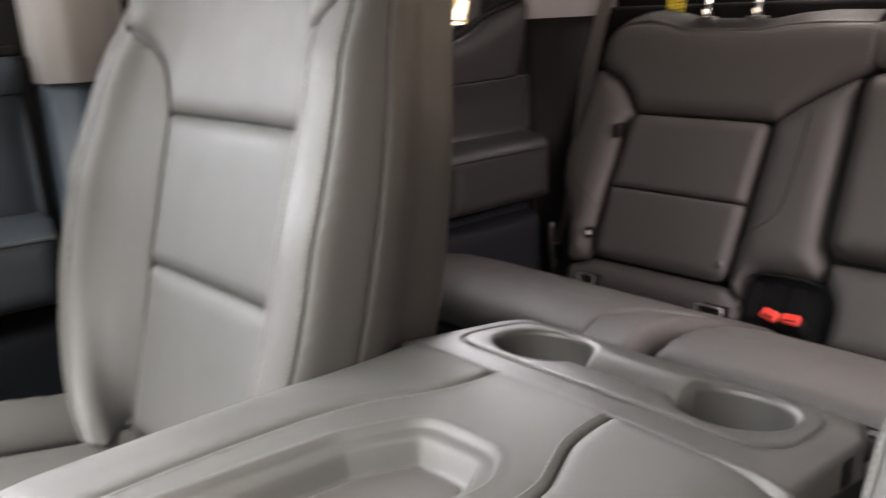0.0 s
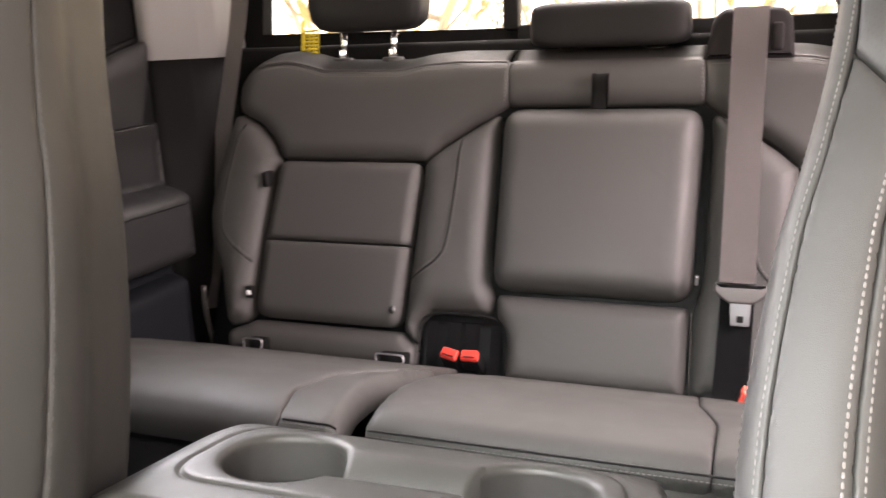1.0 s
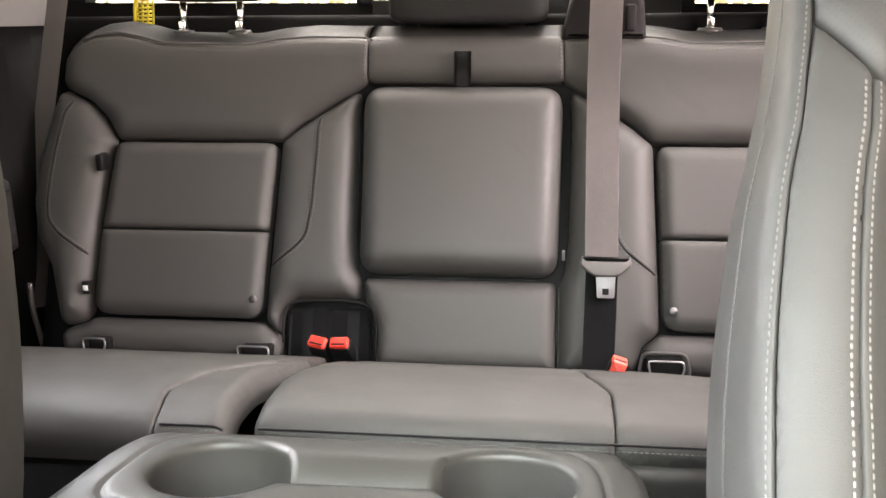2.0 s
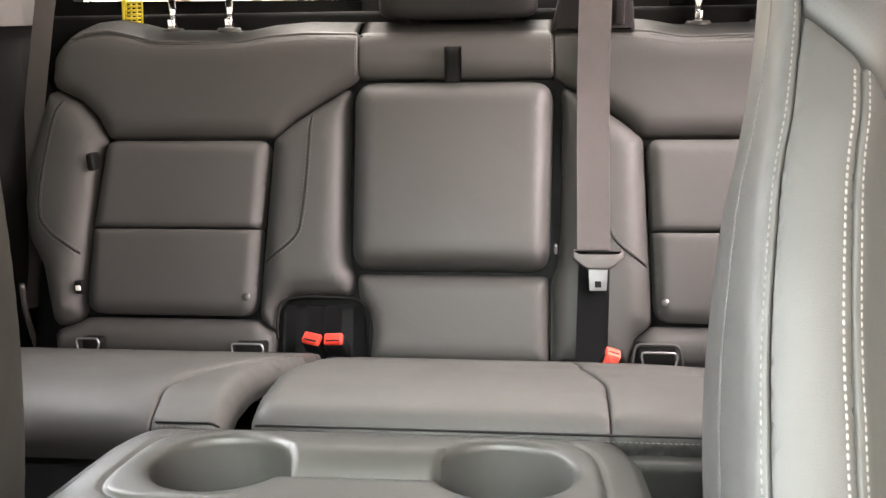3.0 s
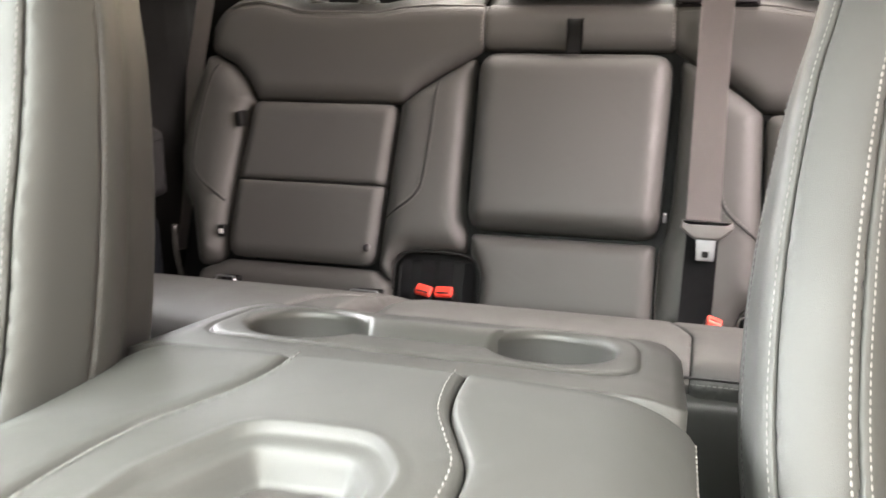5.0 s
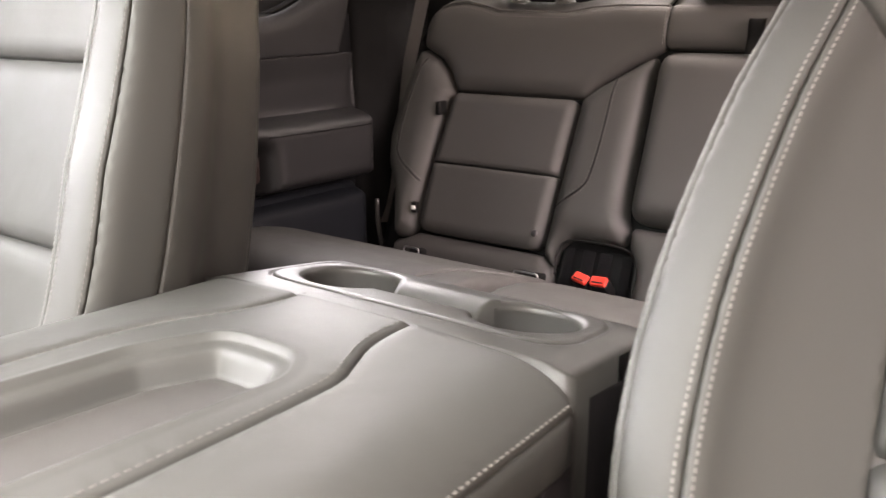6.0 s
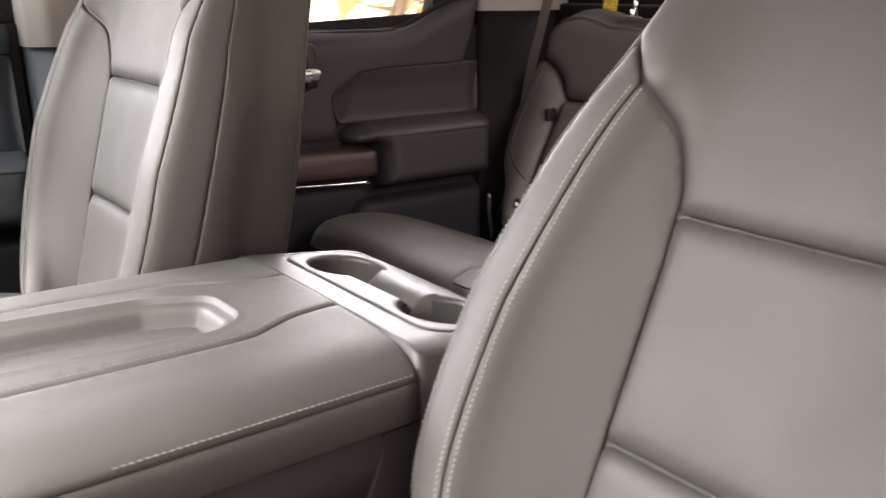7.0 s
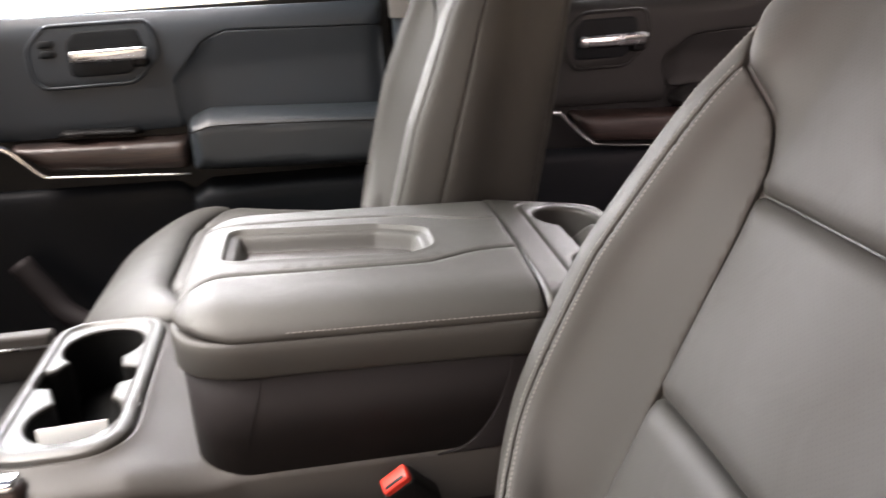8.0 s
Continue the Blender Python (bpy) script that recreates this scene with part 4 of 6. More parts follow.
def headrest(x, w, z0, z1, rods, tall, label):
    hr = thing("headrest", (x, 1.07, z0), label, "headrest", "rear headrests")
    # every pad is near-black, the grey centre headrest too
    part("pad", soft_box((x - w, 1.018 if tall else 0.992, z0), (x + w, 1.108 if tall else 1.085, z1), 6.0), leather_near_black, hr)
    for rx in rods:
        part("rod", tube([(rx, 1.068, 0.775), (rx, 1.068, z0 + 0.02)], 0.0055, 12), chrome, hr, "chrome headrest rod")
        part("release_clip", moved(block((-0.006, -0.004, -0.008), (0.006, 0.004, 0.012), 0.002), Matrix.Translation((rx, 1.060, 0.796))), chrome, hr)
        rosette = bmesh.new()
        bmesh.ops.create_cone(rosette, cap_ends=True, segments=24, radius1=0.021, radius2=0.017, depth=0.008, matrix=Matrix.Translation((rx, 1.060, 0.789 if tall else 0.797)))
        part("rod_sleeve", rosette, plastic, hr)


headrest(-0.407, 0.102, 0.836, 1.03, (-0.460, -0.366), True, "black leather rear headrest on two chrome rods")
headrest(0.412, 0.102, 0.836, 1.03, (0.365, 0.459), True, "black leather rear headrest on two chrome rods")
headrest(0.003, 0.119, 0.800, 0.868, (-0.062, 0.068), False, "low wide grey leather centre headrest, darkened to near-black")


# rear cushions
CUSH_Y = [0.428, 0.430, 0.436, 0.450, 0.480, 0.520, 0.560, 0.610, 0.680, 0.760, 0.850]
CUSH_Z = [0.340, 0.392, 0.408, 0.417, 0.4215, 0.4205, 0.414, 0.400, 0.372, 0.336, 0.298]


def rear_cushion_surface(u, v):
    """(u, v): x, and the way from the cushion's front edge backwards; below zero it turns down the front."""
    u, v = np.asarray(u, float), np.asarray(v, float)
    y = np.where(v > 0, 0.436 + v, 0.436 - 0.30 * v)
    z = np.where(v > 0, np.interp(0.436 + v, CUSH_Y, CUSH_Z), 0.408 + v)
    return np.stack([u, y, z], -1)


def rear_cushions():
    def seat_part(seat, name, pts, mat=leather, h=0.014, r=0.022, rad=0.012, label="", crown=None):
        return part(name, pillow(rounded(pts, rad), rear_cushion_surface, h, r, 0.012, 0.013, crown), mat, seat, label)

    left = thing("rear_cushion", (-0.42, 0.64, 0.20), "grey leather rear seat cushion, narrow section", "seat cushion", "rear bench cushions")
    part("core", sheet(rear_cushion_surface, np.linspace(-0.655, -0.202, 30), np.linspace(-0.05, 0.40, 46), -0.010, 0.05), plastic_black, left)
    main = [(-0.660, -0.017, 0.01), (-0.2605, -0.017, 0.003), (-0.2605, 0.0, 0.02), (-0.270, 0.055, 0.03), (-0.245, 0.105, 0.04), (-0.190, 0.175, 0.03), (-0.19, 0.40, 0.02), (-0.660, 0.40, 0.02)]
    side = [(-0.2595, -0.010, 0.003), (-0.188, -0.010, 0.004), (-0.193, 0.05, 0.02), (-0.191, 0.10, 0.03), (-0.176, 0.17, 0.03), (-0.165, 0.24, 0.02), (-0.189, 0.24, 0.01), (-0.189, 0.174, 0.03), (-0.244, 0.104, 0.04), (-0.269, 0.054, 0.03), (-0.2595, 0.0, 0.02)]
    whole = [(-0.660, -0.017, 0.01), (-0.188, -0.012, 0.004), (-0.193, 0.05, 0.02), (-0.191, 0.10, 0.03), (-0.176, 0.17, 0.03), (-0.165, 0.24, 0.02), (-0.165, 0.40), (-0.660, 0.40, 0.02)]
    form = swell(rounded(whole, 0.012), 0.022, 0.013, 0.004)
    part("cushion_top", pillow(rounded(main, 0.012), rear_cushion_surface, 0.004, 0.0045, 0.012, 0.012, lambda u, v: 0.004 * np.clip(v / 0.3, 0, 1), base=form), leather, left)
    part("cushion_side_strip", pillow(rounded(side, 0.012), rear_cushion_surface, 0.004, 0.004, 0.012, 0.010, base=form), leather, left)
    front = [(-0.655, -0.0185), (-0.199, -0.0185), (-0.199, -0.050), (-0.655, -0.050)]
    # shade under the grey cushion's front is put into this strip's dark colour
    seat_part(left, "front_edge", front, leather_near_black, h=0.006, r=0.012, rad=0.006)
    part("front_skirt", block((-0.65, 0.437, 0.12), (-0.20, 0.47, 0.382), 0.006), carpet, left)
    part("base", block((-0.65, 0.46, 0.0), (-0.19, 0.80, 0.275), 0.01), plastic_black, left)
    on = lambda q: form(q[:, 0], q[:, 1]) + 0.0043
    ln = spaced([(-0.256, 0.010), (-0.194, 0.010)], 0.004)
    part("front_seam", tube(raised(rear_cushion_surface, ln[:, 0], ln[:, 1], on(ln)), 0.0014, 6), black_rubber, left)
    part("edge_stitching", stitches(rear_cushion_surface, ln - (0, 0.0036), on, pitch=0.0052, length=0.0034, width=0.0012), thread_dark, left, kind="stuff")
    ln = smooth_line([(-0.262, 0.075), (-0.238, 0.108), (-0.212, 0.138), (-0.184, 0.168)], 8)
    part("seam_stitching", stitches(rear_cushion_surface, ln + (0.006, -0.005), on), thread_dark, left, kind="stuff")
    part("insert_seam", tube(raised(rear_cushion_surface, *smooth_line([(-0.64, 0.155), (-0.58, 0.150), (-0.56, 0.128), (-0.36, 0.128), (-0.33, 0.150), (-0.27, 0.155)], 6).T, 0.0195), 0.0016, 6), leather_piece, left)

    right = thing("rear_cushion", (0.25, 0.64, 0.20), "grey leather rear seat cushion, wide section", "seat cushion", "rear bench cushions")
    part("core", sheet(rear_cushion_surface, np.linspace(-0.168, 0.655, 40), np.linspace(-0.02, 0.40, 40), -0.010, 0.05), plastic_black, right)
    mid = [(-0.167, 0.006, 0.012), (0.184, 0.004, 0.003), (0.187, 0.085, 0.02), (0.168, 0.15, 0.03), (0.160, 0.40, 0.02), (-0.15, 0.40, 0.02), (-0.153, 0.17, 0.03), (-0.167, 0.11, 0.03), (-0.170, 0.06, 0.02)]
    bol = [(0.185, 0.004, 0.003), (0.665, 0.004, 0.03), (0.665, 0.40, 0.02), (0.161, 0.40, 0.01), (0.169, 0.151, 0.03), (0.188, 0.0855, 0.02)]
    whole = [(-0.167, 0.004, 0.012), (0.665, 0.004, 0.03), (0.665, 0.40, 0.02), (-0.15, 0.40, 0.02), (-0.153, 0.17, 0.03), (-0.167, 0.11, 0.03), (-0.170, 0.06, 0.02)]
    form = swell(rounded(whole, 0.012), 0.022, 0.016, 0.004)
    dip = lambda u, v: -0.012 * np.exp(-((u - 0.45) / 0.11) ** 2) * np.clip(v / 0.1, 0, 1)
    part("centre_cushion", pillow(rounded(mid, 0.012), rear_cushion_surface, 0.004, 0.004, 0.012, 0.012, base=form), leather, right)
    part("outer_cushion", pillow(rounded(bol, 0.012), rear_cushion_surface, 0.004, 0.004, 0.012, 0.012, dip, base=form), leather, right)
    front = [(-0.165, -0.001), (0.660, -0.001), (0.660, -0.15), (-0.150, -0.15)]
    seat_part(right, "front_facing", front, h=0.008, r=0.012, rad=0.008)
    on = lambda q: form(q[:, 0], q[:, 1]) + 0.0043 + dip(q[:, 0], q[:, 1])
    ln = spaced([(-0.158, 0.0115), (0.65, 0.0115)], 0.008)
    part("front_seam", tube(raised(rear_cushion_surface, ln[:, 0], ln[:, 1], on(ln)), 0.0013, 6), black_rubber, right)
    part("edge_stitching", stitches(rear_cushion_surface, ln - (0, 0.0036), on, pitch=0.0052, length=0.0034, width=0.0012), thread_dark, right, kind="stuff")
    part("insert_seam", tube(raised(rear_cushion_surface, *smooth_line([(0.215, 0.19), (0.235, 0.15), (0.27, 0.10), (0.33, 0.055), (0.5, 0.05), (0.62, 0.10)], 6).T, 0.0190), 0.0016, 6), leather_piece, right)
    part("insert_seam", tube(raised(rear_cushion_surface, *smooth_line([(0.23, 0.215), (0.262, 0.150), (0.31, 0.115)], 6).T, 0.0195), 0.0020, 6), leather_piece, right)
    part("base", block((-0.14, 0.46, 0.0), (0.65, 0.80, 0.275), 0.01), plastic_black, right)


rear_cushions()


def wire_loop(x, y, z, w, slotted):
    a = thing("child_seat_anchor", (x, y, z), "chrome child-seat anchor loop in a dark slot of the rear seat" if slotted else "chrome child-seat anchor loop peeking from the rear seat crease", "anchor", "child-seat anchors")
    shape = rounded([(-w / 2, 0.010), (w / 2, 0.010), (w / 2 + 0.002, 0.002), (w / 2 - 0.004, -0.018), (-w / 2 + 0.006, -0.018)], 0.004)
    part("loop", tube([(x + p, y - 0.012 - 0.25 * (0.012 - q), z + q) for p, q in spaced(shape, 0.004, True)], 0.0015, 8, True), satin, a)
    if not slotted:
        part("slot", moved(block((-w / 2, 0.0, -0.02), (w / 2, 0.03, 0.004), 0.005), Matrix.Translation((x, y, z))), well_black, a)
        return
    part("slot", moved(block((-w / 2 - 0.003, 0.0, -0.02), (w / 2 + 0.003, 0.03, 0.011), 0.005), Matrix.Translation((x, y, z))), well_black, a)
    hem = rounded([(-w / 2 - 0.012, -0.02), (-w / 2 - 0.006, 0.016), (w / 2 + 0.006, 0.016), (w / 2 + 0.014, -0.02)], 0.012)
    hem = [q for q in spaced(hem, 0.004, True) if q[1] > -0.018]
    part("hem", tube([(x + p, y - 0.002 + 0.25 * q, z + q) for p, q in hem], 0.0022, 6), leather_piece, a)


wire_loop(-0.294, 0.822, 0.346, 0.046, False)
wire_loop(-0.536, 0.824, 0.349, 0.034, False)
wire_loop(0.291, 0.822, 0.345, 0.048, True)
wire_loop(0.540, 0.824, 0.347, 0.034, True)


# ---- seat belts and buckles ----
def ribbon(points, width, across=(1, 0, 0), thick=0.0014):
    line = smooth_line(points, 8)
    s = np.r_[0, np.cumsum(np.linalg.norm(np.diff(line, axis=0), axis=1))]
    a = np.array(across, float)
    bm = bmesh.new()
    uvl = bm.loops.layers.uv.new("UVMap")
    cols = (-0.5, -0.46, -0.2, 0.2, 0.46, 0.5)
    rows = [[bm.verts.new(p + a * width * c) for c in cols] for p in line]
    for k, (r0, r1) in enumerate(zip(rows, rows[1:])):
        for j in range(len(cols) - 1):
            f = bm.faces.new([r0[j], r0[j + 1], r1[j + 1], r1[j]])
            for lp, (c, q) in zip(f.loops, ((cols[j], s[k]), (cols[j + 1], s[k]), (cols[j + 1], s[k + 1]), (cols[j], s[k + 1]))):
                lp[uvl].uv = (c * width * 10, q * 10)
    bmesh.ops.solidify(bm, geom=bm.faces[:], thickness=thick)
    return bm


def off_back(x, z, d):
    return raised(rear_back, np.array([x]), np.array([z]), d)[0]


def centre_belt():
    belt = thing("centre_seat_belt", (0.205, 0.95, 0.33), "grey centre seat belt with metal tongue against the rear backrest", "seat belt")
    top = [off_back(0.203, z, d) for z, d in ((0.850, 0.040), (0.825, 0.040), (0.78, 0.036), (0.70, 0.034), (0.60, 0.036), (0.52, 0.038), (0.470, 0.040))]
    part("webbing", ribbon(top, 0.0465), web_grey, belt, "pale grey woven belt webbing")
    low = [off_back(0.2045 - 0.0012 * k, z, 0.034) for k, z in enumerate((0.470, 0.43, 0.39, 0.35, 0.325, 0.30))]
    part("lower_webbing", ribbon(low, 0.0445), web_dark, belt, "black woven belt webbing")
    c = off_back(0.2085, 0.455, 0.043)
    m = Matrix.Translation(c) @ pose(0, 0, 0, -22)
    shape = rounded([(-0.034, 0.018), (-0.026, 0.012), (0.026, 0.012), (0.034, 0.018), (0.036, 0.004), (0.022, -0.008), (0.014, -0.012), (-0.014, -0.012), (-0.022, -0.008), (-0.036, 0.004)], 0.005)
    part("tongue_grip", moved(prism(shape, -0.004, 0.005, "y", 0.003, 3), m), belt_plastic, belt, "grey plastic grip of the tongue")
    blade = prism(rounded([(-0.012, -0.042), (0.012, -0.042), (0.014, -0.008), (-0.014, -0.008)], 0.003, 4), -0.0012, 0.0012, "y", 0.0005, 2)
    plate = part("tongue", moved(blade, m), tongue_metal, belt, "metal tongue plate")
    part("latch_hole", moved(block((-0.0045, -0.0014, -0.0375), (0.0045, 0.0014, -0.0285), 0.0004), m), well_black, plate)
    # guide on top of the backrest
    g = thing("belt_guide", (0.203, 1.03, 0.78), "dark grey plastic belt guide on top of the rear backrest", "belt guide")
    shell = prism(rounded([(0.142, 0.778, 0.006), (0.264, 0.778, 0.006), (0.258, 0.835, 0.02), (0.246, 0.848, 0.02), (0.166, 0.848, 0.02), (0.154, 0.835, 0.02)], 0.01), 0.995, 1.055, "y", 0.008, 3)
    part("shell", shell, plastic_low, g)
    part("slot", block((0.232, 0.990, 0.79), (0.247, 0.998, 0.828), 0.004), plastic_low, g)


centre_belt()


def side_belt():
    belt = thing("side_seat_belt", (-0.64, 1.0, 0.55), "grey shoulder belt running down the rear pillar", "seat belt")
    pts = [(-0.600, 1.02, 1.12), (-0.622, 1.005, 0.90), (-0.643, 0.995, 0.79), (-0.664, 0.985, 0.69), (-0.685, 0.975, 0.58), (-0.69, 0.95, 0.42), (-0.69, 0.93, 0.36)]
    part("webbing", ribbon(pts, 0.047, (0.93, -0.25, 0.25)), web_grey, belt)


side_belt()


def buckle(name, at, m, face, label, low=-0.010):
    b = thing(name, at, label, "buckle", "seat belt buckles")
    mm = Matrix.Translation(at) @ m
    part("housing", moved(prism(rounded([(-0.017, -0.050), (0.017, -0.050), (0.0155, 0.0), (-0.0155, 0.0)], 0.005), -0.010, 0.010, "y", 0.004, 3), mm), plastic_black, b)
    part("press_button", moved(prism(rounded([(-0.0140, low), (0.0140, low), (0.0135, 0.006), (-0.0135, 0.006)], 0.003), -0.0112 if low < -0.012 else -0.0085, 0.0085, "y", 0.003, 3), mm), face, b, "red press button")
    part("button_slot", moved(block((-0.010, -0.006, 0.0052), (0.010, -0.003, 0.0066), 0.0004), mm), plastic_black, b)
    return b


def buckle_pocket():
    pocket = thing("buckle_pocket", (-0.19, 0.87, 0.32), "black recessed pocket for the belt buckles in the rear backrest", "pocket")
    part("lining", pillow(rounded([(-0.254, 0.392, 0.012), (-0.130, 0.396, 0.02), (-0.122, 0.31), (-0.254, 0.31)], 0.01), rear_back, -0.004, 0.012, 0.003, 0.012), plastic_black, pocket)
    rim = smooth_line([(-0.258, 0.345), (-0.259, 0.380), (-0.246, 0.400), (-0.19, 0.405), (-0.137, 0.400), (-0.121, 0.378), (-0.119, 0.33)], 8)
    part("rim", tube(raised(rear_back, rim[:, 0], rim[:, 1], 0.012), 0.0020, 8), black_rubber, pocket)
    for x in (-0.240, -0.205, -0.175, -0.138):
        p = [off_back(x, z, 0.006) for z in (0.392, 0.37, 0.345, 0.32)]
        part("strap", ribbon(p, 0.016 if x in (-0.240, -0.138) else 0.022), web_dark, pocket)


buckle_pocket()
for k, bx in enumerate((-0.2025, -0.1705)):
    buckle("belt_buckle", Vector((bx, 0.832, 0.356)), pose(0, 0, 0, 40, 6 - 9 * k, -14 + 12 * k), red, "black belt buckle with a red press button in the seat pocket")
buckle("belt_buckle", Vector((0.224, 0.776, 0.366)), pose(0, 0, 0, 12, 17, 0) @ Matrix.Diagonal((0.74, 0.9, 1.0, 1.0)), pink_red, "belt buckle with an orange-red button lying at the seat crease", -0.020)


def yellow_tag():
    t = thing("yellow_tag", (-0.527, 1.07, 0.80), "yellow perforated tag hanging behind the rear headrest", "tag")
    bm = bmesh.new()
    n = 7
    for i in range(n):
        z = 0.803 + i * 0.0062
        tube([(-0.541 + i * 0.001, 1.070, z), (-0.515 + i * 0.0004, 1.072, z + 0.001)], 0.0021, 6, bm=bm)
    for x in (-0.541, -0.532, -0.523, -0.514):
        tube([(x, 1.071, 0.801), (x + 0.004, 1.071, 0.845)], 0.0018, 6, bm=bm)
    part("mesh", bm, yellow, t)
    part("edge", tube([(-0.545, 1.071, 0.80), (-0.539, 1.071, 0.86)], 0.0028, 6), yellow, t)


yellow_tag()


# ---- front seats ----
def section(points):
    """A backrest's half section (outwards, forwards), with the way round it."""
    line = smooth_line(points, 14)
    return line, np.r_[0, np.cumsum(np.linalg.norm(np.diff(line, axis=0), axis=1))]


FACE = [(0, 0), (0.06, 0.0), (0.105, 0.003), (0.122, 0.008), (0.1484, 0.0341), (0.1702, 0.0640)]
PASSENGER_SECTION = section(FACE + [(0.2045, 0.0613), (0.2132, 0.0362), (0.2120, -0.0083), (0.1893, -0.0498), (0.1677, -0.1126), (0.1277, -0.1246), (0.0, -0.1266)])
DRIVER_SECTION = section(FACE + [(0.2015, 0.0613), (0.2080, 0.0362), (0.2070, -0.0083), (0.2030, -0.0560), (0.1850, -0.1070), (0.1400, -0.1246), (0.0, -0.1266)])
P_INS = float(PASSENGER_SECTION[1][3 * 14])
WIDTH_V = [0.36, 0.42, 0.46, 0.52, 0.60, 0.70, 0.79, 0.84, 0.90, 1.00, 1.10]
WIDTH_W = [0.66, 0.76, 0.84, 0.945, 1.085, 1.101, 1.051, 0.99, 0.929, 0.869, 0.829]
LOW, TOP = 0.455, 1.085


def seat_surface(cx, y_at, z_off, rake, tuck, sect):
    """The skin of a front backrest: arc length round its section, and height."""
    ca, sa = math.cos(radians(rake)), math.sin(radians(rake))
    _sec, _sp = sect
    wv = smooth_line(list(zip(WIDTH_V, WIDTH_W)), 8)

    def s(u, v):
        u, v = np.asarray(u, float), np.asarray(v, float)
        a = np.abs(u)
        su, sf = np.interp(a, _sp, _sec[:, 0]), np.interp(a, _sp, _sec[:, 1])
        k = np.interp(v, wv[:, 0], wv[:, 1]) * (1 - tuck[0] * (1 - np.sqrt(1 - np.clip((tuck[1] - v) / 0.095, 0, 1) ** 2))) * (1 + tuck[2] * np.exp(-((v - 0.67) / 0.10) ** 2))
        b = np.interp(v, [0.38, 0.5, 0.70, 0.83, 0.92, 1.0, 1.1], [0.9, 1.0, 1.0, 0.75, 0.35, 0.2, 0.15])
        f = np.where(sf > 0, sf * b, sf * np.interp(v, [0.4, 0.6, 0.8, 1.1], [1.0, 1.0, 0.9, 0.75]))
        t = np.clip((v - 1.02) / 0.072, 0, 1)
        c = np.sqrt(1 - t**2)
        f = -0.04 + (f + 0.04) * c
        k = 1 + (k - 1) * np.clip((a - P_INS) / 0.055, np.clip((v - 0.76) / 0.10, 0, 1), 1)
        su = su * k * (0.75 + 0.25 * c)
        y = y_at + (v - 0.745) * math.tan(radians(rake)) + 0.10 * np.clip(v - 0.745, 0, 1) ** 2 - 0.10 * np.clip(0.6 - v, 0, 1) ** 2
        return np.stack([cx + np.sign(u) * su, y - f * ca, z_off + v + f * sa], -1)

    return s


def cushion_surface(cx, y_front, z_top):
    def s(u, v):
        """(u, v): x from the seat's middle, and the way back from the front edge."""
        u, v = np.asarray(u, float), np.asarray(v, float)
        a = np.abs(u)
        zb = 0.036 * np.exp(-((a - 0.185) / 0.040) ** 2) - 0.9 * np.clip(a - 0.205, 0, 1)
        z = z_top + zb * np.interp(v, [0.0, 0.15, 0.34], [0.05, 0.15, 0.8]) - 0.24 * np.clip(v - 0.12, 0, 1)
        y = y_front + v + 1.2 * np.clip(a - 0.10, 0, 1) ** 1.5
        z = z - 0.165 * (1 - np.sqrt(1 - np.clip((0.150 - v) / 0.152, 0, 1) ** 2))
        return np.stack([cx + u, y, z], -1)
    return s


